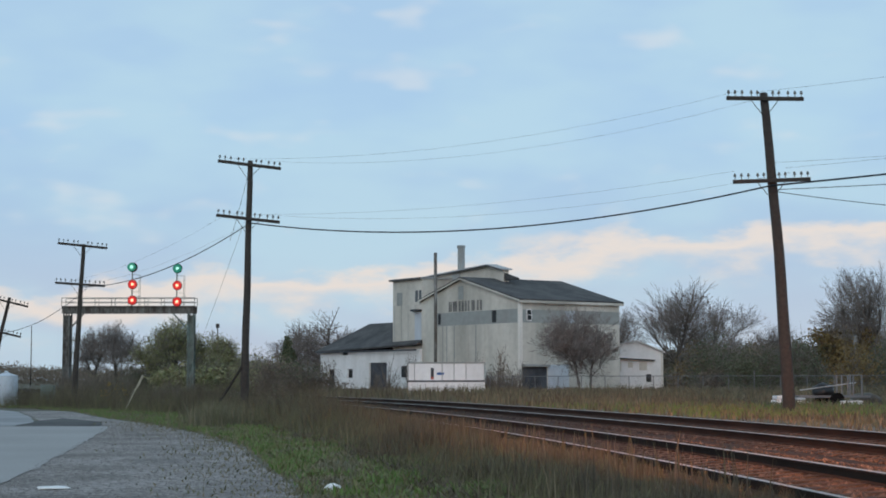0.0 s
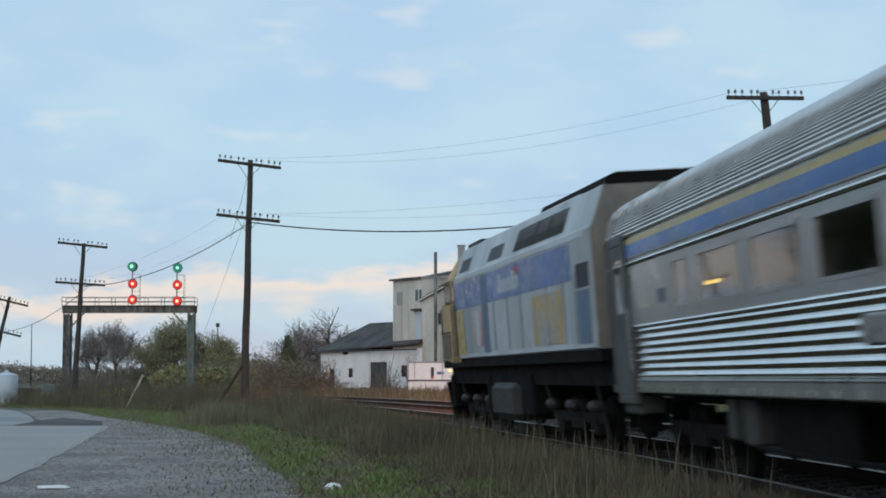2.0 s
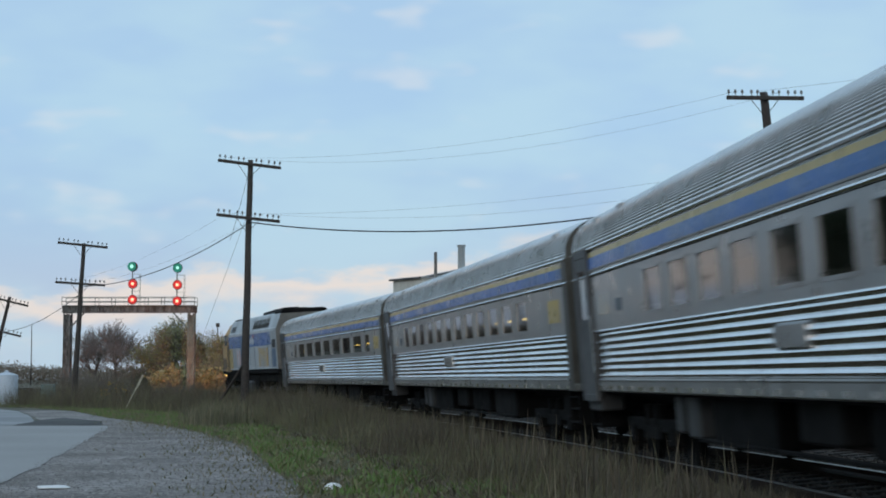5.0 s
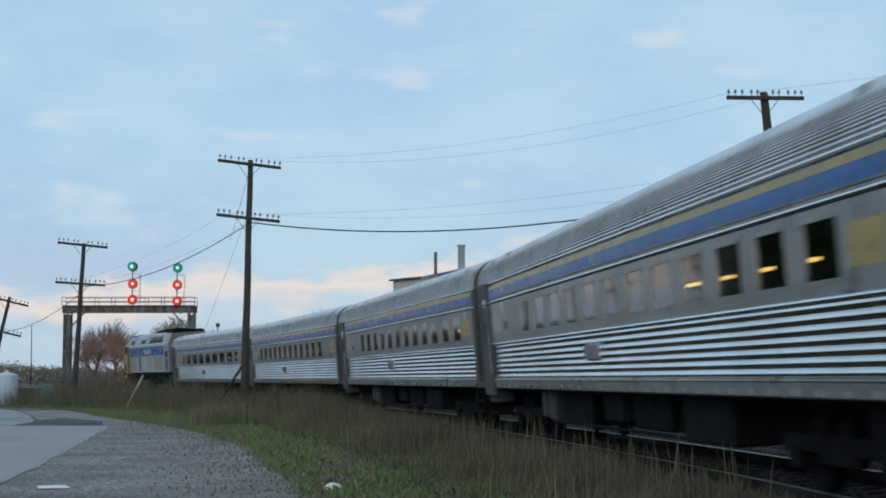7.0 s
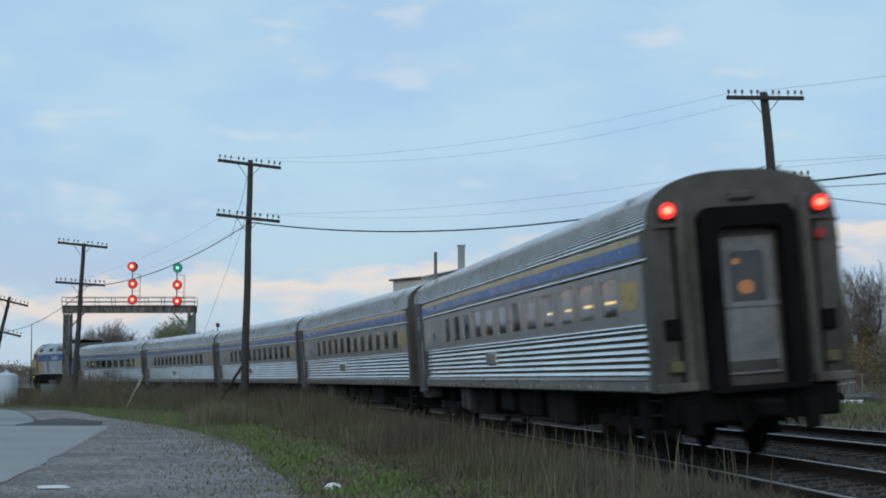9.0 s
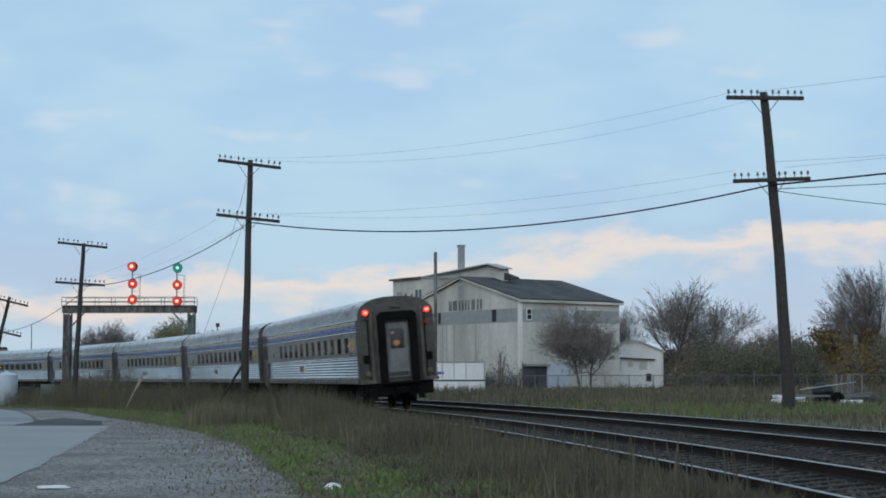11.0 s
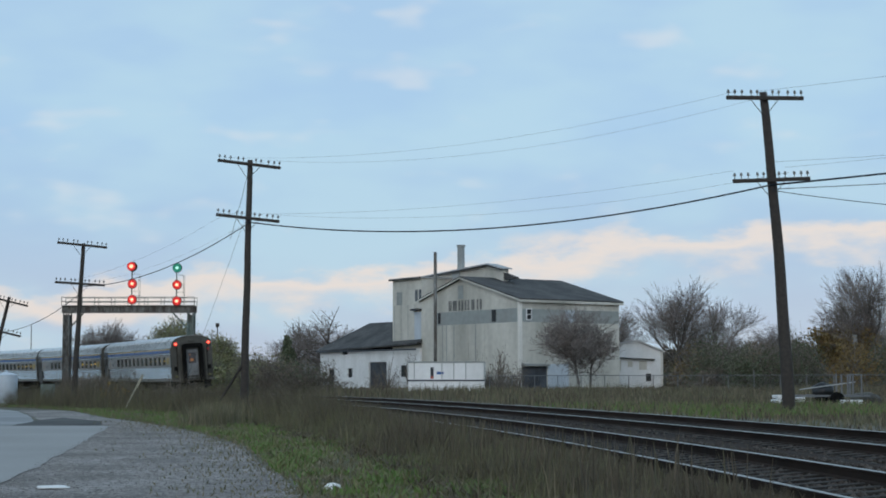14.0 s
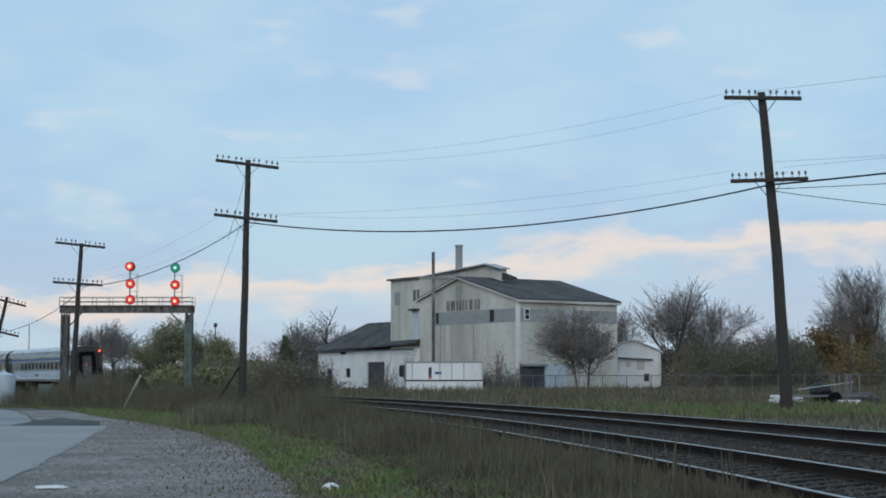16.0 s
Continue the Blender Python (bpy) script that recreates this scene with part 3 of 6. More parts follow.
def dress_tail(coach):
    """Red marker lamps and couplings on the train's last end."""
    coach["label"] = "last stainless steel coach with lit red marker lamps"
    for x in (-1.2, 1.2):
        b = bmesh.new()
        add_tube(b, (x, -12.62, 3.86), (x, -12.78, 3.86), .15, .13, sides=16)
        add_box(b, x - .18, x + .18, -12.7, -12.62, 3.62, 3.68)
        lamp = part("marker_lamp", b, M_DARKEND, coach)
        c = bmesh.new()
        bmesh.ops.create_uvsphere(c, u_segments=14, v_segments=8, radius=.125, matrix=Matrix.Translation((x, -12.78, 3.86)) @ Matrix.Diagonal((1, .35, 1, 1)))
        part("red_lens", c, M_MARKER, lamp, "glowing red lens", smooth=True)
        c = bmesh.new()
        bmesh.ops.create_uvsphere(c, u_segments=12, v_segments=8, radius=.06, matrix=Matrix.Translation((x, -12.815, 3.86)) @ Matrix.Diagonal((1.2, .3, 1, 1)))
        part("lens_core", c, M_MARKERCORE, lamp, smooth=True)
    c = bmesh.new()
    add_tube(c, (1.2, -12.62, 3.4), (1.2, -12.68, 3.4), .09, sides=12)
    part("reflector", c, material("dull_red_reflector", (0.35, 0.02, 0.02), 0.4), coach, "dull red reflector")
    c = bmesh.new()
    add_box(c, -.16, .16, -13.3, -12.6, .72, .98, bevel=.04)
    for x in (-.35, .35, .55):
        add_tube(c, (x, -12.7, 1.05), (x * .9, -12.95, .55), .035, sides=6)
        add_tube(c, (x * .9, -12.95, .55), (x * .6, -13.05, .75), .035, sides=6)
    part("coupler", c, M_BLACK, coach)
    box_part("end_sill", (-1.32, 1.32, -12.66, -12.25, .66, 1.17), M_BLACK, coach, bevel=.04)
    for x in (-1.05, .8):
        box_part("hose_bracket", (x - .12, x + .12, -12.82, -12.66, .50, .95), M_BLACK, coach, bevel=.03)
    for x in (-1.42, 1.42):
        tube_part("grab_iron", (x, -12.72, 1.3), (x, -12.72, 2.4), .018, M_DARKEND, coach, sides=6)
    for x in (.55, .8):
        tube_part("aerial", (x, -12.1, 4.30), (x + .05, -12.1, 4.52), .03, M_BLACK, coach, sides=6)


dress_tail(COACHES[0])


def build_loco():
    """A full-width diesel passenger locomotive: y forwards, nose at +8.7."""
    loco = empty("locomotive")
    half = [(1.50, 1.90), (1.55, 1.96), (1.55, 3.98), (1.50, 4.04), (1.24, 4.70), (1.05, 4.80), (0.0, 4.86)]
    full = half + [(-x, z) for x, z in half[::-1][1:]]
    bm = bmesh.new()
    prism(bm, full, -8.7, 5.6)
    part("body", bm, M_GREYPAINT, loco, "grey painted carbody streaked with dirt")
    # cab and nose, drawn through a few sections
    sections = [(5.6, 1.55, 4.82, 4.02), (6.7, 1.55, 4.68, 4.0), (7.32, 1.54, 4.40, 3.95), (7.62, 1.53, 3.62, 3.48), (8.30, 1.51, 3.54, 3.35), (8.55, 1.44, 3.44, 3.2), (8.66, 1.30, 3.30, 3.0), (8.72, 1.12, 3.05, 2.75)]
    nose = bmesh.new()
    rings = []
    for y, w, top, sh in sections:
        ring = [(w - .05, 1.75), (w, 1.9), (w, sh), (w * .80, sh + (top - sh) * .78), (w * .5, top), (-w * .5, top), (-w * .80, sh + (top - sh) * .78), (-w, sh), (-w, 1.9), (-w + .05, 1.75)]
        rings.append([nose.verts.new((x, y, z)) for x, z in ring])
    for a, b in zip(rings, rings[1:]):
        for i in range(10):
            nose.faces.new((a[i], a[(i + 1) % 10], b[(i + 1) % 10], b[i]))
    nose.faces.new(rings[0])
    nose.faces.new(rings[-1][::-1])
    part("cab", nose, M_CABYELLOW, loco, "faded yellow cab and nose")
    ws = bmesh.new()
    for sx in (-1, 1):
        vs = [ws.verts.new(p) for p in ((sx * .08, 7.36, 4.30), (sx * .80, 7.36, 4.24), (sx * 1.05, 7.64, 3.68), (sx * .08, 7.64, 3.68))]
        ws.faces.new(vs)
    part("windscreen", ws, M_DARKGLASS, loco, "dark windscreen panes")
    for sx in (-1, 1):
        x = sx * 1.556
        fr = bmesh.new()
        for c, d, e, f in ((6.28, 6.35, 3.38, 3.98), (7.08, 7.15, 3.38, 3.98), (6.35, 7.08, 3.38, 3.45), (6.35, 7.08, 3.92, 3.98), (6.70, 6.74, 3.45, 3.92)):
            add_box(fr, x - .022, x + .022, c, d, e, f)
        w = part("cab_window", fr, M_DARKEND, loco, "dark sliding cab window")
        box_part("pane", (x - .012, x + .012, 6.35, 7.08, 3.45, 3.92), M_DARKGLASS, w)
        box_part("door_window", (x - .012, x + .012, 5.78, 6.02, 3.45, 3.95), M_DARKGLASS, loco)
        box_part("cab_door", (x - .008, x + .008, 5.72, 6.10, 1.98, 3.42), M_DIRTYTAN, loco, "grimy tan cab door")
        box_part("battery_box_lid", (x - .008, x + .008, 6.75, 7.9, 1.95, 2.58), M_DIRTYTAN, loco, "brown grime-stained panel")
        tube_part("mirror_arm", (sx * 1.54, 7.1, 3.95), (sx * 1.72, 7.2, 3.9), .012, M_BLACK, loco, sides=5)
    canopy = bmesh.new()
    prism(canopy, [(-1.02, 4.62), (1.02, 4.62), (1.02, 4.66), (-1.02, 4.66)], 5.62, 6.72)
    part("cab_roof", canopy, M_PALE, loco, "pale grey cab roof")
    box_part("roof_window", (-1.18, 1.18, 3.4, 5.2, 4.66, 4.83), M_UNLITBLACK, loco, "dark roof hatch", bevel=.02)
    box_part("marker_lamp", (-1.38, -1.33, 8.47, 8.55, 1.58, 1.63), M_LAMP, loco, "glowing yellow marker lamp")
    for y, x in ((5.66, -1.59), (6.16, -1.59), (8.35, -1.52)):
        tube_part("handrail", (x, y, 1.8), (x, y, 3.3), .022, M_DARKEND, loco, sides=6)
    box_part("nose_step", (-1.59, -1.5, 6.7, 8.3, 2.62, 2.65), M_DARKEND, loco)
    side = [("blue_band", 5.62, -7.15, 3.16, 3.83, M_BLUE, "blue painted band"), ("pale_band", 5.6, -8.2, 3.87, 3.97, M_PALE, "pale grey stripe"),
            ("yellow_end", 5.60, 4.5, 1.98, 3.155, M_YELLOW, "dull yellow panel"), ("yellow_block", -3.8, -6.3, 2.06, 3.04, M_TANMARK, "plain yellow emblem block"),
            ("lower_edge", 5.5, -8.7, 1.93, 2.02, M_PALE, "pale grey lower edge")]
    for name, a, b, c, d, m, lab in side:
        for sx in (-1, 1):
            box_part(name, (sx * 1.556 - .005, sx * 1.556 + .005, b, a, c, d), m, loco, lab)
    bars = bmesh.new()
    for i in range(6):
        add_box(bars, -1.568, -1.562, -.62 - i * .38, -.34 - i * .38, 3.30, 3.58 + (.12 if i in (0, 4) else 0))
    part("lettering", bars, M_PALE, loco, "pale lettering as plain bars")
    box_part("red_mark", (-1.568, -1.562, -2.55, -2.2, 3.62, 3.78), M_REDPAINT, loco, "small red mark")
    box_part("white_panel", (-1.566, -1.562, 2.28, 2.78, 2.20, 3.02), M_PALE, loco, "pale middle of a painted emblem")
    for y in (2.0, 2.78):
        box_part("red_bar", (-1.568, -1.562, y, y + .28, 2.18, 3.04), M_PALERED, loco, "faded red bar")
    for y in (-3.98, -6.3):
        box_part("orange_bar", (-1.568, -1.562, y, y + .2, 2.06, 3.04), M_ORANGE, loco, "strong orange end of the emblem")
    # sloped upper side: windows and louvres, their dark insides put in as near-black sheets
    slope = Matrix.Translation((-1.50, 0, 4.04)) @ Matrix.Rotation(math.atan2(.24, .56), 4, "Y")
    for name, a, b, m in (("side_window", 5.15, 3.75, M_UNLITBLACK), ("side_hatch", 1.2, -.5, M_UNLITBLACK)):
        box_part(name, (-.012, .02, b, a, .06, .54), m, loco, "dark sheet for an unlit opening", m=slope)
    box_part("louvre_backing", (-.008, .02, -6.55, -1.9, .05, .58), M_UNLITBLACK, loco, m=slope)
    lv = bmesh.new()
    for i in range(10):
        z = .08 + i * .049
        vs = add_box(lv, -.035, .005, -6.53, -1.92, z, z + .014, m=slope)
    for y in (-2.9, -3.9, -5.2):
        add_box(lv, -.03, .006, y - .04, y + .04, .06, .57, m=slope)
    part("louvre_slats", lv, M_DARKEND, loco, "dark grimy louvres")
    hump = bmesh.new()
    prism(hump, [(1.22, 4.70), (1.16, 4.84), (1.0, 4.91), (-1.0, 4.91), (-1.16, 4.84), (-1.22, 4.70)], -8.74, -7.0)
    prism(hump, [(1.0, 4.74), (.92, 4.94), (.6, 5.02), (-.6, 5.02), (-.92, 4.94), (-1.0, 4.74)], -6.3, -2.6)
    part("radiator_housing", hump, M_BLACK, loco, "soot-black radiator housing")
    for y in (-3.2, -4.3, -5.4):
        tube_part("roof_fan", (0, y, 4.95), (0, y, 5.08), .46, M_BLACK, loco, sides=18)
    box_part("horn", (-.3, .3, 5.3, 5.7, 4.70, 4.86), M_DARKEND, loco, bevel=.04)
    rear = bmesh.new()
    prism(rear, [(x * .985, z) for x, z in full], -8.73, -8.7)
    part("rear_wall", rear, M_REARGREY, loco, "soot-stained rear wall")
    box_part("rear_vent", (-1.562, -1.5, -8.45, -7.55, 3.0, 3.42), M_UNLITBLACK, loco)
    for y in (4.45, .4, -1.2, -2.6, -5.1, -6.5, -7.4):
        box_part("panel_seam", (-1.567, -1.55, y - .012, y + .012, 2.03, 3.29), M_SEAM, loco)
    box_part("side_door", (-1.566, -1.55, 1.15, 1.85, 2.0, 3.84), M_DOORBLUE, loco, "dark blue-grey engine-room door")
    box_part("rear_door", (-1.564, -1.55, -8.4, -7.55, 2.0, 2.95), M_DOORBLUE, loco, "dull blue rear door")
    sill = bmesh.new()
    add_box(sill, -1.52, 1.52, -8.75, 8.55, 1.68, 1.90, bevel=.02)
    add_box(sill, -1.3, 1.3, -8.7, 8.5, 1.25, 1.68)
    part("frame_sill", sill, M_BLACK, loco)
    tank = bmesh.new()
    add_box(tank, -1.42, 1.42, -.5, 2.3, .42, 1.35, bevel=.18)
    part("fuel_tank", tank, M_TANK, loco, "grey fuel tank darkened for shade")
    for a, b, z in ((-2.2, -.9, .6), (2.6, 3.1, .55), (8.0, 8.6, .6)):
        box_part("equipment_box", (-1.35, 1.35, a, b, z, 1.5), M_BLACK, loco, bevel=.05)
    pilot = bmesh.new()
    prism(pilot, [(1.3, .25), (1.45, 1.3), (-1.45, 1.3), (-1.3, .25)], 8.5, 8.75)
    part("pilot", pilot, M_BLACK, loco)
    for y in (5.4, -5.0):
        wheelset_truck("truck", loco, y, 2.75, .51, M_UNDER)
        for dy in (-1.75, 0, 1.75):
            tube_part("brake_cylinder", (-1.18, y + dy - .2, .86), (-1.18, y + dy + .2, .86), .11, M_TANK, loco, sides=10)
        tube_part("sand_pipe", (-1.22, y - 2.1, 1.3), (-1.0, y - 1.95, .25), .025, M_TANK, loco, sides=6)
        tube_part("sand_pipe", (-1.22, y + 2.1, 1.3), (-1.0, y + 1.95, .25), .025, M_TANK, loco, sides=6)
    # headlights in deep housings
    aim = Matrix.Rotation(radians(-5), 4, "Z") @ Matrix.Rotation(radians(-98), 4, "X")
    for x in (-.16, .16):
        hd = bmesh.new()
        bmesh.ops.create_cone(hd, cap_ends=False, segments=20, radius1=.11, radius2=.11, depth=.66, matrix=Matrix.Translation((x, 7.05, 4.72)) @ aim)
        bmesh.ops.create_cone(hd, cap_ends=True, segments=20, radius1=.14, radius2=.14, depth=.12, matrix=Matrix.Translation((x, 6.68, 4.773)) @ aim)
        part("headlight_housing", hd, M_BLACK, loco)
        hl = bmesh.new()
        bmesh.ops.create_circle(hl, cap_ends=True, segments=16, radius=.075, matrix=Matrix.Translation((x, 6.76, 4.76)) @ aim)
        part("headlight", hl, M_HEAD, loco, "glowing headlight")
    return tagged(loco, "grey, blue and yellow diesel locomotive with dirty black underframe darkened for shade", "locomotive")


M_CABYELLOW = material("faded_cab_yellow", (0.54, 0.335, 0.125), 0.55, vary=0.12, grain=3, stains=0.8, dark=(0.30, 0.215, 0.12), streak=3)
M_DARKGLASS = material("dark_cab_glass", (0.02, 0.022, 0.025), 0.08, vary=0.1)
M_DIRTYTAN = material("grimy_tan_paint", (0.20, 0.135, 0.075), 0.7, vary=0.2, grain=4, stains=1.2, dark=(0.10, 0.075, 0.05), streak=3)
M_ORANGE = material("worn_orange_paint", (0.50, 0.29, 0.035), 0.55, vary=0.15, grain=4, stains=1.5, dark=(0.38, 0.27, 0.12), streak=3)
M_REARGREY = material("sooty_grey_wall", (0.17, 0.16, 0.14), 0.75, vary=0.2, grain=3, stains=1.2, dark=(0.10, 0.095, 0.085), streak=3)
M_DOORBLUE = material("dull_blue_door", (0.10, 0.16, 0.25), 0.55, vary=0.15, stains=1.0, dark=(0.08, 0.11, 0.16))
M_PALE = material("pale_grey_paint", (0.52, 0.55, 0.57), 0.5, vary=0.1, stains=0.6, dark=(0.38, 0.40, 0.42))
M_TANMARK = material("faded_tan_mark", (0.42, 0.31, 0.16), 0.6, stains=2, dark=(0.33, 0.33, 0.32))
M_REDPAINT = material("faded_red_paint", (0.45, 0.10, 0.07), 0.5)
M_PALERED = material("faded_red_on_white", (0.50, 0.36, 0.34), 0.5, stains=3, dark=(0.50, 0.20, 0.17))
# the tank's grey is taken down to near-black for shade under the frame
M_TANK = material("shaded_grey_tank_paint", (0.020, 0.021, 0.022), 0.6, vary=0.25, stains=0.8, dark=(0.018, 0.018, 0.019))
M_HEAD = glow("headlight_beam", (1.0, 0.30, 0.09), 175000.0)
LOCO = build_loco()


# ---- telegraph poles and wires ----
def crossarm(pole, name, z, turn, length, lean):
    """A timber arm on a pole, with its braces and a row of insulators."""
    m = Matrix.Translation((0, -.12, z)) @ Matrix.Rotation(turn, 4, "Z") @ Matrix.Rotation(lean, 4, "Y")
    arm = box_part(name, (-length / 2, length / 2, -.06, .06, -.07, .07), M_POLE, pole, "weathered timber crossarm", bevel=.012)
    arm.matrix_basis = m
    for sx in (-1, 1):
        tube_part("brace", (sx * .55, .06, -.05), (sx * .06, .10, -.62), .014, M_WIRE, arm, sides=5)
    pins = [x * length / 2 for x in (-.95, -.78, -.60, -.36, -.20, .20, .36, .60, .78, .95)]
    bm = bmesh.new()
    add_tube(bm, (0, 0, 0), (0, 0, .12), .014, sides=6)
    add_tube(bm, (0, 0, .11), (0, 0, .17), .055, .05, sides=10)
    add_tube(bm, (0, 0, .17), (0, 0, .23), .042, .03, sides=10)
    me = None
    for x in pins:
        if me is None:
            ob = part("insulator", bm, M_INSUL, arm, "glass insulator on a pin")
            me = ob.data
        else:
            ob = new("insulator", me)
            ob.parent = arm
        ob.matrix_basis = pose(x, 0, .07)
    return arm


def utility_pole(base, top, arms, radius, label, bow=0.0):
    """A leaning tapered pole; arms: height along it, turn, lean."""
    base, top = Vector(base), Vector(top)
    ob = empty("utility_pole", Matrix.Translation(base))
    h = top - base
    bm = bmesh.new()
    n = 12
    rings = []
    for i in range(n + 1):
        f = i / n
        c = h * f + Vector((math.sin(i * 1.3) * .012 + bow * math.sin(math.pi * f), 0, 0))
        r = radius * (1.12 - .42 * f)
        rings.append([bm.verts.new(c + Vector((math.cos(a) * r, math.sin(a) * r, 0))) for a in np.linspace(0, 2 * math.pi, 12, endpoint=False)])
    for a, b in zip(rings, rings[1:]):
        for i in range(12):
            bm.faces.new((a[i], a[(i + 1) % 12], b[(i + 1) % 12], b[i]))
    bm.faces.new(rings[-1])
    part("shaft", bm, M_POLE, ob, smooth=True)
    lean = math.atan2(h.x, h.z)
    for z, turn, roll in arms:
        f = z / h.z
        a = crossarm(ob, "crossarm", z, turn, 3.05, lean + roll)
        a.matrix_basis = Matrix.Translation((h.x * f, h.y * f - .14, 0)) @ a.matrix_basis
    return tagged(ob, label, "utility pole", "telegraph poles along the line")


P1 = ((12.52, 57, -0.05), (11.79, 57, 11.80))
P2 = ((-9.35, 74, -0.45), (-9.15, 74, 11.70))
P3 = ((-22.75, 97, -0.45), (-22.29, 97, 9.72))
P4 = ((-33.45, 115, -0.45), (-31.80, 115, 7.35))
utility_pole(*P1, [(11.60, radians(14), 0.03), (8.58, radians(14), 0.0)], .215, "leaning weathered timber pole with two crossarms of insulators", .09)
utility_pole(*P2, [(11.92, radians(20), 0.06), (9.35, radians(20), 0.06)], .18, "dark timber telegraph pole with two crossarms in the weeds")
utility_pole(*P3, [(10.05, radians(22), 0.03), (7.65, radians(22), 0.0)], .17, "dark timber telegraph pole with two crossarms beside the signal bridge")
utility_pole(*P4, [(7.48, radians(25), 0.02), (5.25, radians(25), 0.02)], .17, "strongly leaning telegraph pole with two crossarms")
utility_pole((36, 44, -.1), (36.2, 44, 11.7), [(11.4, radians(-20), 0), (8.5, radians(-20), 0)], .19, "weathered timber telegraph pole beside the yard")


def wire(name, a, b, sag, r, mat, label, cat="wire", group=""):
    a, b = Vector(a), Vector(b)
    n, sides = 24, 5
    pts = [a.lerp(b, i / n) - Vector((0, 0, sag * 4 * (i / n) * (1 - i / n))) for i in range(n + 1)]
    verts, faces = [], []
    side = (b - a).cross(Vector((0, 0, 1))).normalized()
    for p in pts:
        for k in range(sides):
            t = 2 * math.pi * k / sides
            verts.append(tuple(p + side * r * math.cos(t) + Vector((0, 0, r * math.sin(t)))))
    for i in range(n):
        for k in range(sides):
            faces.append((i * sides + k, i * sides + (k + 1) % sides, (i + 1) * sides + (k + 1) % sides, (i + 1) * sides + k))
    return tagged(new(name, mesh_of(name, verts, faces, mat)), label, cat, group)


CABLE = "black sheathed cable slung between the poles"
wire("cable", (11.95, 56.8, 8.35), (-9.2, 73.8, 8.72), .98, .032, M_CABLE, CABLE, "cable", "slung cables")
wire("cable", (11.95, 56.8, 8.35), (36, 44, 10.6), .35, .036, M_CABLE, CABLE, "cable", "slung cables")
wire("cable", (-9.2, 73.8, 8.65), (-22.4, 96.8, 7.05), .75, .024, M_CABLE, CABLE, "cable", "slung cables")
wire("cable", (-22.4, 96.8, 6.6), (-32.3, 114.8, 4.75), .5, .02, M_CABLE, CABLE, "cable", "slung cables")
wire("cable", (12.0, 56.8, 8.2), (36, 44, 8.9), .3, .014, M_CABLE, CABLE, "cable", "slung cables")
wire("cable", (12.0, 56.8, 8.15), (36, 44, 7.0), 1.1, .014, M_CABLE, CABLE, "cable", "slung cables")
THIN = "thin faint line wire strung between the poles"
for dx, z1, z2, sag in ((-1.0, 11.80, 11.75, .75), (.6, 11.80, 11.7, .95), (-1.2, 8.85, 9.1, .5), (.9, 8.85, 9.12, .75)):
    wire("line_wire", (11.8 + dx, 56.8 + dx * .2, z1), (-9.2 + dx, 73.8 + dx * .3, z2), sag, .0038, M_WIRE, THIN, group="line wires")
for dx, z1, z2, sag in ((-.4, 11.8, 13.6, .3), (.6, 9.0, 11.2, .4), (.2, 9.2, 10.0, .3)):
    wire("line_wire", (11.9 + dx, 56.8, z1), (36 + dx, 44, z2), sag, .0045, M_WIRE, THIN, group="line wires")
for dx in (-1.1, .7):
    wire("line_wire", (-9.2 + dx, 73.8, 9.1), (-22.4 + dx, 96.8, 7.3), .5, .004, M_WIRE, THIN, group="line wires")
wire("guy_wire", (-9.25, 73.9, 9.2), (-13.5, 79, -.4), .1, .008, M_WIRE, "thin guy wire from a pole to the ground")
wire("guy_wire", (-9.2, 73.9, 11.2), (-10.2, 75, 8.0), .1, .012, M_WIRE, "loose wire hanging from a pole's crossarm")
wire("pole_stay", (-9.4, 73.9, 2.0), (-10.9, 74.4, -.3), 0.0, .10, M_POLE, "slanting timber stay at the foot of a pole", "stay")


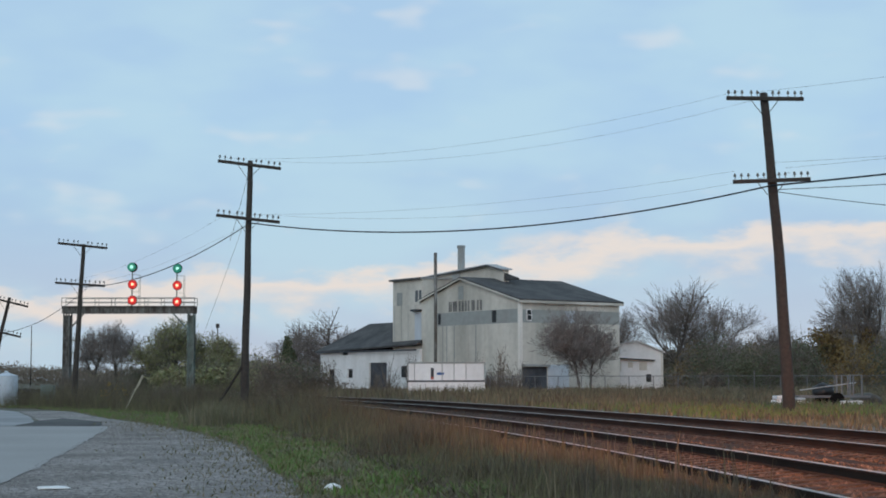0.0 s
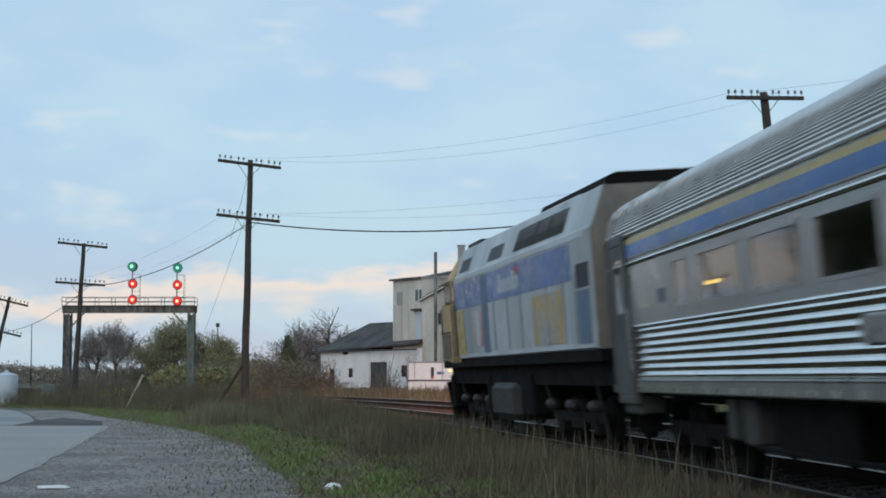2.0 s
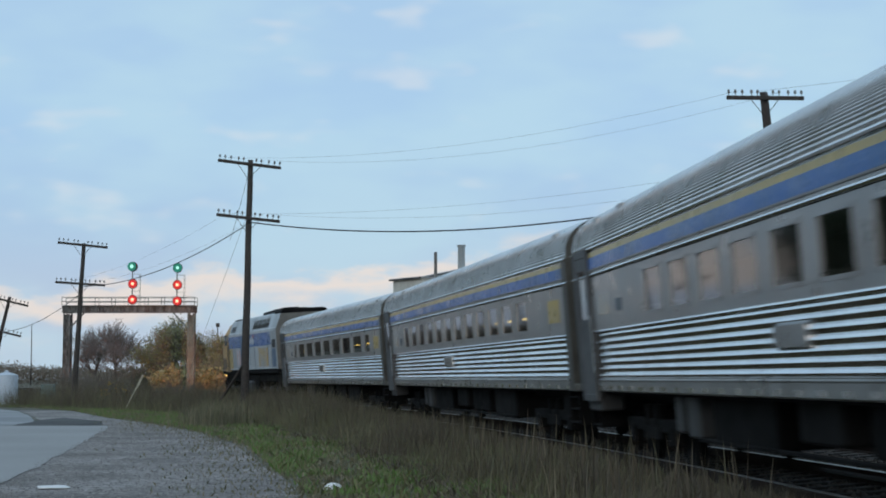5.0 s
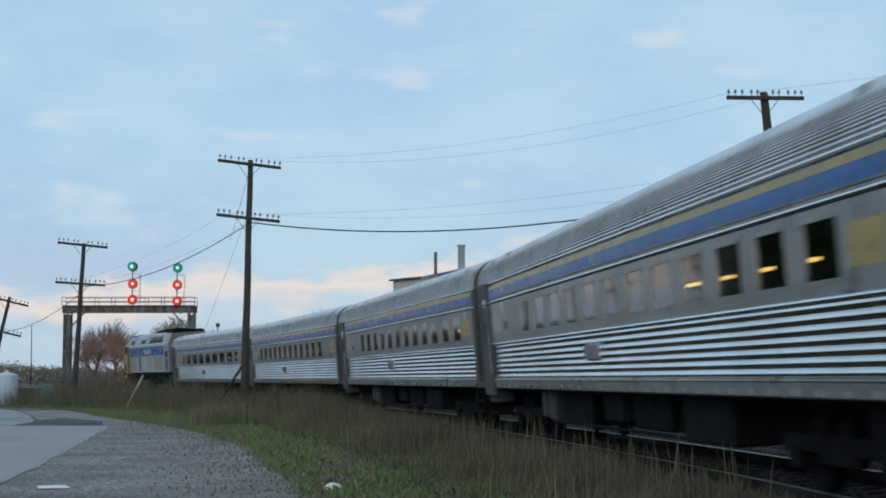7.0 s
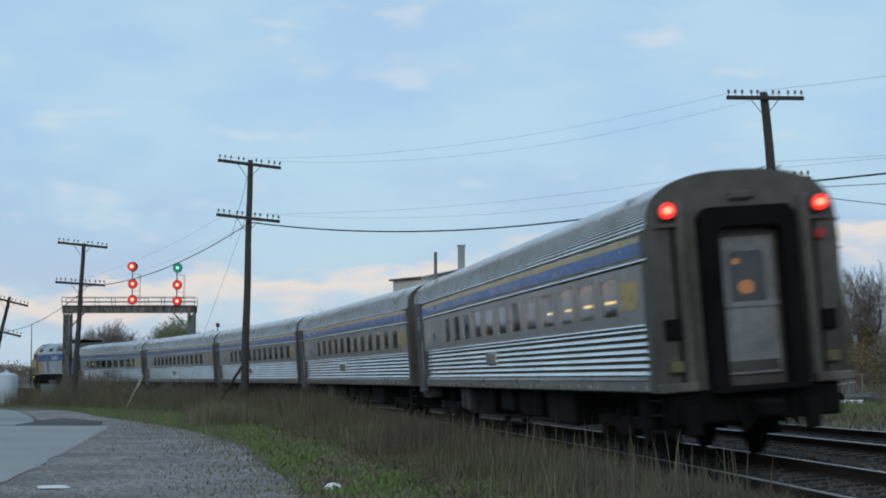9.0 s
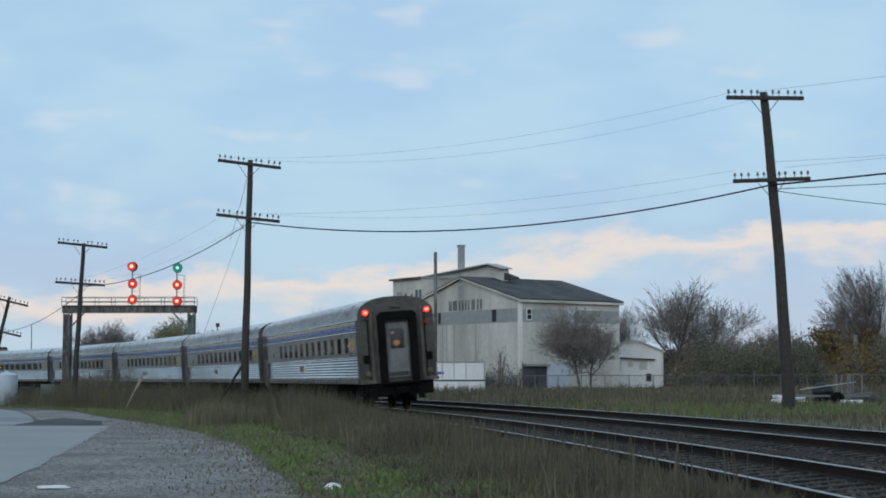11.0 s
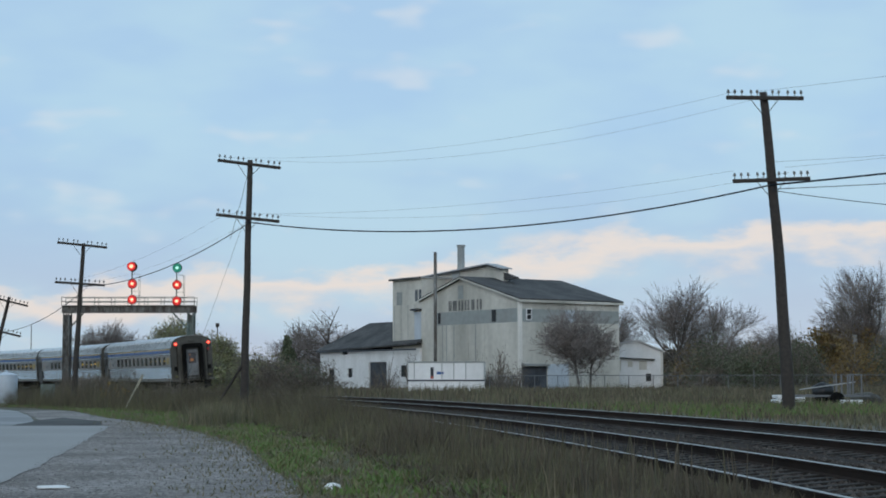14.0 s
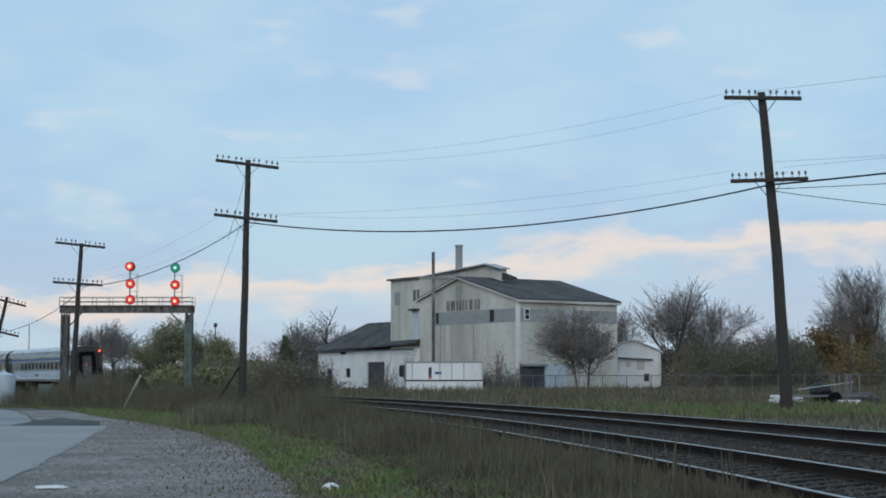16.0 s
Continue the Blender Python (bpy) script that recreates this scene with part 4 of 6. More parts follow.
# ---- signal bridge ----
def build_bridge():
    b = empty("signal_bridge", Matrix.Translation((0, 142, 0)))
    xl, xr, z0, zd = -33.95, -22.75, -.45, 7.3
    for x, m, lab in ((xl, M_RUSTSTEEL, "rusty brown steel tower"), (xr, M_GREENSTEEL, "faded green steel tower")):
        bm = bmesh.new()
        for dx in (-.24, .24):
            for dy in (-.5, .5):
                add_box(bm, x + dx - .06, x + dx + .06, dy - .06, dy + .06, z0, zd)
        for i in range(7):
            z = z0 + .3 + i * 1.08
            for dy in (-.5, .5):
                add_tube(bm, (x - .24, dy, z), (x + .24, dy, z + .95), .03, sides=4)
                add_tube(bm, (x + .24, dy, z), (x - .24, dy, z + .95), .03, sides=4)
            for dx in (-.24, .24):
                add_tube(bm, (x + dx, -.5, z), (x + dx, .5, z + .95), .03, sides=4)
        add_box(bm, x - .2, x + .2, -.4, .4, z0, zd - .2)
        part("tower", bm, m, b, lab)
        sx = 1 if x == xl else -1
        tube_part("knee_brace", (x + sx * .3, -.5, zd - 1.4), (x + sx * 1.6, -.5, zd), .07, m, b, sides=6)
    for dy in (-.55, .55):
        g = bmesh.new()
        prism(g, [(-.09, 7.30), (.09, 7.30), (.09, 7.40), (.02, 7.40), (.02, 7.80), (.09, 7.80), (.09, 7.90), (-.09, 7.90), (-.09, 7.80), (-.02, 7.80), (-.02, 7.40), (-.09, 7.40)], 0, xr - xl + .8)
        ob = part("girder", g, M_RUSTSTEEL, b, "rust-streaked plate girder")
        ob.matrix_basis = Matrix.Translation((xl - .4, dy, 0)) @ Matrix.Rotation(radians(-90), 4, "Z")
    for i in range(20):
        x = xl - .2 + i * .61
        box_part("stiffener", (x - .03, x + .03, -.66, -.57, 7.40, 7.80), M_GIRDERPALE, b)
    box_part("walkway", (xl - .4, xr + .4, -.8, .8, 7.90, 7.95), M_RUSTSTEEL, b)
    for dy in (-.8, .8):
        for z in (8.30, 8.68):
            tube_part("rail", (xl - .4, dy, z), (xr + .4, dy, z), .028, M_GREENSTEEL, b, sides=6)
        for i in range(9):
            x = xl - .38 + i * 1.495
            tube_part("rail_post", (x, dy, 7.95), (x, dy, 8.7), .03, M_GREENSTEEL, b, sides=6)
    return tagged(b, "rusty steel signal bridge with railing across the tracks", "signal bridge")


M_GIRDERPALE = material("streaked_stiffener", (0.16, 0.15, 0.14), 0.8, vary=0.3, stains=3, dark=(0.07, 0.06, 0.05))
build_bridge()


def lamp_disc(bm, r, depth, y):
    bmesh.ops.create_cone(bm, cap_ends=True, segments=24, radius1=r, radius2=r * .96, depth=depth, matrix=Matrix.Translation((0, y, 0)) @ Matrix.Rotation(radians(90), 4, "X"))


def signal_head(mast, z, lit, core):
    """A round signal head facing the camera's side; the lit roundel is a part of its own."""
    b = bmesh.new()
    lamp_disc(b, .44, .05, .12)
    lamp_disc(b, .24, .4, .32)
    add_box(b, -.06, .06, .3, .6, -.05, .05)
    head = part("signal_head", b, M_BLACK, mast, "round black signal head")
    head.matrix_basis = pose(.08, -.35, z)
    rb = bmesh.new()
    lamp_disc(rb, .39, .04, 0)
    r = part("roundel", rb, lit, head)
    cb = bmesh.new()
    lamp_disc(cb, .14, .02, -.035)
    part("lens_core", cb, core, head)
    return head, r


def build_mast(x, zs, top):
    m = empty("signal_mast", Matrix.Translation((x, 141.4, 7.95)))
    tube_part("post", (0, 0, 0), (0, 0, zs[0] - 7.7), .055, M_GREENSTEEL, m)
    lad = bmesh.new()
    for dx in (.5, .62):
        add_tube(lad, (dx + .1, .1, .0), (dx + .1, .1, zs[0] - 8.6), .018, sides=5)
    for z in np.arange(.2, zs[0] - 8.6, .35):
        add_tube(lad, (.6, .1, z), (.72, .1, z), .012, sides=4)
    part("ladder", lad, M_GREENSTEEL, m)
    for z in (zs[0] - 8.6, zs[1] - 8.6, zs[2] - 7.6):
        tube_part("ladder_bracket", (0, 0, z), (.66, .1, z), .018, M_GREENSTEEL, m, sides=5)
    heads = []
    for i, z in enumerate(zs):
        heads.append(signal_head(m, z - 7.95, *((M_GREEN, M_GREENCORE) if i == 0 else (M_RED, M_REDCORE))))
    return tagged(m, "signal mast with three lit round heads on the bridge", "railway signal", "signals on the bridge"), heads


MAST_A, HEADS_A = build_mast(-28.05, (11.42, 9.88, 8.45), True)
MAST_B, HEADS_B = build_mast(-24.02, (11.32, 9.78, 8.32), True)


def two_colour_roundel(head, old):
    """The colour disc of a searchlight head: green on one face, red on the other; it turns about its upright spindle."""
    for c in list(head.children):
        bpy.data.objects.remove(c)
    b = bmesh.new()
    lamp_disc(b, .39, .02, -.012)
    disc = part("colour_disc", b, M_GREEN, head, "turning disc with a green and a red face")
    b = bmesh.new()
    lamp_disc(b, .17, .02, -.035)
    part("lens_core", b, M_GREENCORE, disc)
    b = bmesh.new()
    lamp_disc(b, .39, .02, .012)
    part("red_face", b, M_RED, disc)
    b = bmesh.new()
    lamp_disc(b, .17, .02, .035)
    part("lens_core", b, M_REDCORE, disc)
    return disc


DISC = two_colour_roundel(*HEADS_A[0])
DISC.matrix_basis = pose(0, -.46, 0)


# ---- buildings ----
TURN = math.atan2(-.819, .574)


def build_warehouse():
    w = empty("warehouse", Matrix.Translation((7.36, 150, 0.12)) @ Matrix.Rotation(TURN, 4, "Z"))
    # x runs along the gable face, towards the near corner at 0; y runs back
    bm = bmesh.new()
    prism(bm, [(-16.66, 0), (0, 0), (0, 8.72), (-9.45, 11.22), (-16.66, 9.3)], 0, 12.6)
    part("wall", bm, M_WALL, w, "stained off-white rendered wall")
    for name, a, b in (("roof", (-9.45, 11.33), (.35, 8.74)), ("roof", (-9.45, 11.33), (-17.0, 9.31))):
        bm = bmesh.new()
        prism(bm, [a, b, (b[0], b[1] + .14), (a[0], a[1] + .16)], -.3, 12.9)
        part(name, bm, M_TARROOF, w, "dark tarred roof slope")
    fa = bmesh.new()
    for a, b in (((-9.45, 11.20), (.36, 8.60)), ((-9.45, 11.20), (-17.0, 9.18))):
        prism(fa, [a, b, (b[0], b[1] + .16), (a[0], a[1] + .16)], -.36, -.30)
    part("barge_board", fa, M_WALL, w, "pale barge boards")
    box_part("eave_board", (.30, .36, -.3, 12.9, 8.50, 8.74), M_WALL, w)
    box_part("grey_band", (-13.9, -.30, -.012, 0, 6.62, 7.95), M_WALLGREY, w, "grey painted band")
    box_part("grey_band", (0, .012, .3, 12.55, 6.62, 7.88), M_WALLGREY, w, "grey painted band")
    box_part("corner_post", (-.28, .05, -.05, .28, 0, 8.7), M_CORNER, w, "pale corner board")
    for i in range(6):
        box_part("pilaster", (-16.5 + i * 2.7, -16.44 + i * 2.7, -.03, 0, 0, 6.6), M_WALL, w)
    # windows are flat near-black sheets for the unlit rooms behind
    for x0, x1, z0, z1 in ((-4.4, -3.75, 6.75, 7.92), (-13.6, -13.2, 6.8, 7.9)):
        box_part("window", (x0, x1, -.05, .0, z0, z1), M_UNLITBLACK, w, "dark window")
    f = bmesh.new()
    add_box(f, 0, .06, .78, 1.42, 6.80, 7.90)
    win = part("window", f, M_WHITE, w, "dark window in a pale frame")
    box_part("pane", (.05, .08, .86, 1.34, 6.88, 7.32), M_UNLITBLACK, win)
    box_part("pane", (.05, .08, .86, 1.34, 7.38, 7.82), M_UNLITBLACK, win)
    box_part("bay", (0, .05, 5.6, 6.8, 6.66, 7.85), M_PALEBLUE, w, "pale blue boarded bay")
    box_part("vent", (-10.05, -9.2, -.05, .0, 9.2, 10.55), M_WALLGREY, w, "grey louvred vent")
    # painted name, worn past reading
    x = -11.75
    for k, (wd, parts_) in enumerate(((.5, ((0, .22), (.3, .22))), (.8, ((0, .2), (.2, .5))), (.85, ((0, .28), (.5, .3))), (.8, ((0, .26), (.48, .26))), (.8, ((.1, .5),)), (.85, ((0, .25), (.5, .3))))):
        lb = bmesh.new()
        for dx, ww in parts_:
            add_box(lb, x + dx, x + dx + ww, -.03, -.002, 8.02, 9.05)
        part("letter", lb, M_FADED, w, "faded dark lettering as bars")
        x += wd + .22
    # loading door under its hood
    box_part("loading_door", (.0, .06, .2, 3.2, 0, 2.35), M_DARKDOOR, w, "dark loading door")
    box_part("door_hood", (0, .5, .1, 3.35, 2.38, 2.62), M_WALLGREY, w, bevel=.03)
    box_part("side_panel", (.0, .04, 3.4, 6.0, 0, 2.6), M_PALEBLUE, w, "bluish whitewashed panel")
    streak = bmesh.new()
    for sx in (-12.9, -12.2, -10.9, -7.2):
        add_box(streak, sx, sx + .12, -.02, 0, .6, 6.6)
    part("drain_streak", streak, M_WALLGREY, w)
    return tagged(w, "weathered off-white gabled warehouse with dark roof and grey band", "warehouse")


M_PALEBLUE = material("bluish_whitewash", (0.50, 0.55, 0.60), 0.8, vary=0.1, stains=0.6, dark=(0.40, 0.45, 0.50), streak=3)
M_CORNER = material("pale_corner_paint", (0.74, 0.72, 0.67), 0.85, vary=0.08, stains=0.8, dark=(0.60, 0.58, 0.53), streak=4)
M_FADED = material("faded_paint", (0.13, 0.128, 0.122), 0.9, vary=0.3, grain=3, stains=1.0, dark=(0.24, 0.235, 0.22))
M_DARKDOOR = material("dark_blue_door", (0.06, 0.07, 0.085), 0.7, vary=0.2, stains=0.8, dark=(0.03, 0.03, 0.035))
build_warehouse()


def build_elevator():
    """The tall block behind and beside the warehouse."""
    w = empty("tall_mill_block", Matrix.Translation((7.36, 150, 0.12)) @ Matrix.Rotation(TURN, 4, "Z"))
    bm = bmesh.new()
    add_box(bm, -22.24, -16.72, .05, 9, 0, 11.7)
    part("wall", bm, M_WALL, w, "stained pale wall")
    bm = bmesh.new()
    prism(bm, [(-22.0, 4), (-7.85, 4), (-7.85, 12.25), (-10.15, 12.80), (-22.0, 12.1)], 4, 4.7)
    part("upper_wall", bm, M_WALL, w, "stained pale wall")
    for a, b in (((-10.15, 12.86), (-22.4, 12.14)), ((-10.15, 12.86), (-7.5, 12.24))):
        bm = bmesh.new()
        prism(bm, [a, b, (b[0], b[1] + .12), (a[0], a[1] + .12)], 3.6, 4.9)
        part("roof", bm, M_TINROOF, w, "pale tin roof with dark edge")
        bm = bmesh.new()
        prism(bm, [(a[0], a[1] - .12), (b[0], b[1] - .12), (b[0], b[1]), a], 3.55, 3.66)
        part("eave_board", bm, M_TARROOF, w)
    bm = bmesh.new()
    prism(bm, [(-8.0, 11.2), (-6.0, 11.2), (-6.0, 11.36), (-8.0, 11.95)], 4.1, 4.6)
    part("lean_roof", bm, M_TARROOF, w, "dark lean-to roof")
    box_part("roof", (-22.5, -16.6, -.25, 9, 11.7, 11.86), M_TINROOF, w, "pale tin roof")
    box_part("eave_board", (-22.55, -16.55, -.3, -.25, 11.62, 11.80), M_TARROOF, w)
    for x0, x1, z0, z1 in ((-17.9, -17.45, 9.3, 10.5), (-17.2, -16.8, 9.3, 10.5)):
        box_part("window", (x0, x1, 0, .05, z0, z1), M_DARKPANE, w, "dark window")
    box_part("vent", (-21.4, -20.4, .0, .05, 9.0, 10.4), M_WALLGREY, w)
    box_part("hood", (-18.1, -16.75, -.5, .05, 8.3, 8.5), M_DARKDOOR, w)
    box_part("boarded_bay", (-18.0, -16.8, .0, .05, 5.2, 8.2), M_PALEBLUE, w, "pale blue boarding")
    for i in range(4):
        box_part("board_seam", (-21.9 + i * 1.3, -21.86 + i * 1.3, .02, .05, 5.2, 9), M_WALLGREY, w)
    st = bmesh.new()
    add_tube(st, (-16.0, 4.6, 10.5), (-16.0, 4.6, 15.2), .40, .38, sides=14)
    add_tube(st, (-16.0, 4.6, 15.1), (-16.0, 4.6, 15.32), .46, .46, sides=14)
    add_box(st, -16.7, -15.3, 3.9, 5.3, 11, 12.7)
    part("chimney", st, M_CHIM, w, "pale grey chimney", smooth=False)
    return tagged(w, "tall pale mill block with tin roof and chimney", "mill building")


M_DARKPANE = material("dull_pane", (0.10, 0.11, 0.12), 0.3, vary=0.2)
M_CHIM = material("grey_chimney_render", (0.36, 0.38, 0.38), 0.85, vary=0.12, stains=0.8, dark=(0.26, 0.28, 0.28), streak=3)
build_elevator()


def build_low_house():
    w = empty("low_house", Matrix.Translation((7.36, 150, 0.12)) @ Matrix.Rotation(TURN, 4, "Z"))
    x0, x1, dp, ze = -36.8, -16.6, 9.0, 4.35
    # wall with its openings
    bm = bmesh.new()
    holes = [(-35.1, -33.75, 0, 2.25), (-30.95, -29.85, 1.35, 2.35), (-26.4, -22.9, 0, 3.0)]
    xs = [x0] + [v for h in holes for v in (h[0], h[1])] + [x1]
    for a, b in zip(xs[0::2], xs[1::2]):
        add_box(bm, a, b, -.3, .0, 0, ze)
    for a, b, c, d in holes:
        add_box(bm, a, b, -.3, 0, d, ze)
        if c > 0:
            add_box(bm, a, b, -.3, 0, 0, c)
    part("wall", bm, M_WHITE, w, "whitewashed front wall")
    box_part("wall", (x0, x0 + .3, 0, dp, 0, ze), M_WHITE, w)
    box_part("wall", (x0, x1, dp - .3, dp, 0, ze), M_WHITE, w)
    # dark sheets fill the wall's holes in place of dim rooms
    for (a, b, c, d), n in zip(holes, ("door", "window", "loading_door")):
        box_part(n, (a, b, -.12, -.06, c, d), M_UNLITBLACK if n != "loading_door" else M_DARKDOOR, w, "dark sheet for an unlit opening")
    box_part("attic_window", (-31.9, -30.85, -.33, -.28, 3.9, 4.33), M_UNLITBLACK, w)
    box_part("shed_window", (-20.0, -19.0, -.34, -.29, 1.4, 2.6), M_UNLITBLACK, w)
    rf = bmesh.new()
    e, r = ze + .02, 7.55
    pts = [(x0 - .5, -.75, e), (x1 + .1, -.75, e + .55), (x1 + .1, dp + .5, e), (x0 - .5, dp + .5, e), (-33.4, 4.2, r), (x1 + .1, 4.2, r)]
    v = [rf.verts.new(p) for p in pts]
    lo = [rf.verts.new((p[0], p[1], p[2] - .16)) for p in pts[:4]]
    for q in ((v[0], v[1], v[5], v[4]), (v[3], v[0], v[4]), (v[2], v[3], v[4], v[5]), (v[1], v[2], v[5]), (lo[0], lo[1], v[1], v[0]), (lo[3], lo[0], v[0], v[3]), (lo[3], lo[2], lo[1], lo[0])):
        rf.faces.new(q)
    part("roof", rf, M_TARROOF, w, "dark shingled hip roof")
    box_part("fascia", (x0, x1, -.78, -.72, ze - .18, ze - .02), M_DARKDOOR, w)
    return tagged(w, "low whitewashed house with dark hip roof beside the mill", "house")


build_low_house()


def build_shed():
    s = empty("shed", Matrix.Translation((20.3, 165, .12)))
    bm = bmesh.new()
    prism(bm, [(-3.4, 0), (2.75, 0), (2.75, 4.0), (.1, 5.1), (-3.4, 4.55)], 0, 7)
    part("wall", bm, M_WHITE, s, "whitewashed shed wall")
    for a, b in (((.1, 5.12), (3.0, 3.92)), ((.1, 5.12), (-3.6, 4.54))):
        bm = bmesh.new()
        prism(bm, [a, b, (b[0], b[1] + .14), (a[0], a[1] + .14)], -.35, 7.3)
        part("roof", bm, M_TINROOF, s, "mottled pale tin roof")
    # the eave's shadow band, built as a thin dark slab
    bm = bmesh.new()
    prism(bm, [(-3.2, 3.35), (1.9, 3.1), (1.9, 3.22), (-3.2, 3.5)], -.45, 0)
    part("lean_roof", bm, M_TARROOF, s, "dark slab standing for the eave shadow on the shed's front")
    box_part("corner_board", (2.55, 2.80, -.05, .2, 0, 3.98), M_CORNER, s)
    box_part("window", (1.0, 1.55, -.04, 0, .9, 1.7), M_UNLITBLACK, s)
    for x0, x1, z0, z1 in ((-2.3, -1.6, 2.0, 3.0), (-.9, -.4, 2.4, 3.0), (.3, 1.1, 2.1, 3.0), (-3.0, -2.6, 1.2, 2.4)):
        box_part("peeling_patch", (x0, x1, -.012, 0, z0, z1), M_WALL, s, "bare patch where whitewash peeled")
    return tagged(s, "small whitewashed shed with peeling walls behind the warehouse", "shed")


build_shed()


def build_container():
    c = empty("container", Matrix.Translation((.27, 125, .12)) @ Matrix.Rotation(radians(-3), 4, "Z"))
    b = bmesh.new()
    add_box(b, -3.03, 3.03, 0, 2.4, .1, 2.55)
    part("body", b, M_WHITE, c, "dirty white container body")
    for z0, z1 in ((1.0, 1.12), (2.45, 2.57), (.08, .2)):
        box_part("rail", (-3.05, 3.05, -.04, 0, z0, z1), M_WALLGREY if z0 > 1.2 else M_DARKDOOR, c)
    for x in (-2.55, -3.05, 1.55, 3.0, -.35, .6):
        box_part("rib", (x - .02, x + .04, -.035, 0, 1.12, 2.45), M_WALLGREY, c)
    box_part("sticker", (-1.25, -1.0, -.012, 0, 1.35, 2.1), M_DARKDOOR, c)
    box_part("sticker", (-1.25, -1.0, -.013, 0, 1.2, 1.4), M_REDPAINT, c)
    box_part("sticker", (-.75, -.2, -.012, 0, 1.55, 1.75), M_BLUE, c, "small blue mark")
    return tagged(c, "dirty white box container standing in the weeds", "container")


build_container()
tagged(tube_part("flue_pole", (-.69, 146, .1), (-.69, 146, 13.1), .16, M_RUSTSTEEL, sides=10), "tall thin rusty flue pole before the warehouse", "flue")


# ---- road, gravel, verge ----
def patch(name, outline, z, mat, label, cat):
    """A flat sheet with a slightly ragged edge, laid on the ground."""
    r = random.Random(name)
    pts = []
    for (ax, ay), (bx, by) in zip(outline, outline[1:] + outline[:1]):
        n = max(2, int(math.hypot(bx - ax, by - ay) / .9))
        for i in range(n):
            f = i / n
            pts.append((ax + (bx - ax) * f + r.gauss(0, .04), ay + (by - ay) * f + r.gauss(0, .07), z))
    bm = bmesh.new()
    bm.faces.new([bm.verts.new(p) for p in pts])
    bmesh.ops.triangulate(bm, faces=bm.faces)
    ob = part(name, bm, mat)
    for p in ob.data.polygons:
        if p.normal.z < 0:
            p.flip()
    return tagged(ob, label, cat, kind="structure")


GRAVEL_EDGE = [(-.8, 8), (-2.0, 22.3), (-2.5, 25.5), (-3.3, 29.6), (-5.0, 39.5), (-7.8, 49.8), (-11.2, 60.0), (-14.5, 68), (-19.5, 83)]
BRUSH_EDGE = [(.6, 8), (-.1, 22), (-1.0, 28.7), (-2.5, 37.9), (-4.8, 47.4), (-8.3, 64), (-13.4, 77), (-30, 100), (-46, 122)]
patch("gravel_shoulder", [(-5, 8), (-7.4, 26.3), (-11.85, 55.4), (-12.1, 56.6), (-16.2, 56.6), (-16.2, 63.6), (-19.2, 73.5), (-23, 85.5), (-21, 85)] + GRAVEL_EDGE[::-1],
      -.350, M_GRAVEL, "grey gravel shoulder beside the road", "gravel")
patch("road", [(-4.4, 4), (-7.1, 25.3), (-8.45, 34.9), (-11.5, 54.1), (-11.9, 56.7), (-17, 56.7), (-40, 56.7), (-40, 4)], -.338, M_ASPHALT, "worn pale grey asphalt road", "road")
M_ASPHALT2 = material("pale_worn_asphalt", (0.28, 0.285, 0.29), 0.8, vary=0.12, grain=10, stains=0.2, bump=0.01, dark=(0.20, 0.205, 0.21))
patch("road_far", [(-15.6, 56.9), (-16.3, 62.8), (-19.0, 72.5), (-22.4, 83), (-26.0, 90.6), (-31, 93), (-60, 93), (-60, 56.9)], -.340, M_ASPHALT2, "paler curving stretch of asphalt road", "road")
patch("dark_gravel", [(-15.9, 57.2), (-12.4, 57.2), (-13.6, 63), (-16.6, 69), (-16.6, 62)], -.344, material("wet_dark_gravel", (0.075, 0.073, 0.072), 0.9, vary=0.4, grain=8, stains=0.5, bump=0.02), "dark damp strip of gravel at the road's edge", "gravel")
patch("verge", GRAVEL_EDGE + [(-22, 90), (-34, 104)] + BRUSH_EDGE[::-1][1:], -.355, M_GRASS_SOIL, "patchy green grass verge beside the gravel", "verge")


# ---- plants ----
def piece_material(name, colours, rough=0.9):
    """Each blade, leaf or twig takes one of the colours at random."""
    m = bpy.data.materials.new(name)
    m.use_nodes = True
    t = m.node_tree
    b = t.nodes["Principled BSDF"]
    b.inputs["Roughness"].default_value = rough
    g = t.nodes.new("ShaderNodeNewGeometry")
    r = t.nodes.new("ShaderNodeValToRGB")
    e = r.color_ramp.elements
    while len(e) < len(colours):
        e.new(.5)
    for i, (q, c) in enumerate(zip(e, colours)):
        q.position, q.color = i / (len(colours) - 1), (*c, 1)
    t.links.new(g.outputs["Random Per Island"], r.inputs[0])
    t.links.new(r.outputs[0], b.inputs["Base Color"])
    return m


M_WEED = piece_material("dead_weed_stems", [(0.070, 0.058, 0.039), (0.109, 0.089, 0.062), (0.082, 0.077, 0.043), (0.156, 0.124, 0.086), (0.058, 0.049, 0.035), (0.098, 0.085, 0.057)])
M_OLIVEWEED = piece_material("olive_weed_stems", [(0.101, 0.106, 0.052), (0.144, 0.145, 0.072), (0.126, 0.106, 0.065), (0.186, 0.175, 0.094), (0.092, 0.091, 0.052)])
M_GREENBLADE = piece_material("green_grass_blades", [(0.095, 0.166, 0.040), (0.116, 0.206, 0.044), (0.158, 0.160, 0.071), (0.200, 0.180, 0.100), (0.105, 0.186, 0.048), (0.168, 0.150, 0.085)])
M_TANGRASS = piece_material("pale_dry_grass", [(.17, .155, .095), (.12, .125, .065), (.24, .20, .135), (.10, .10, .06), (.14, .13, .08)])
M_SCRUB = piece_material("brown_scrub", [(0.144, 0.118, 0.097), (0.194, 0.154, 0.124), (0.122, 0.113, 0.083), (0.230, 0.179, 0.138)])
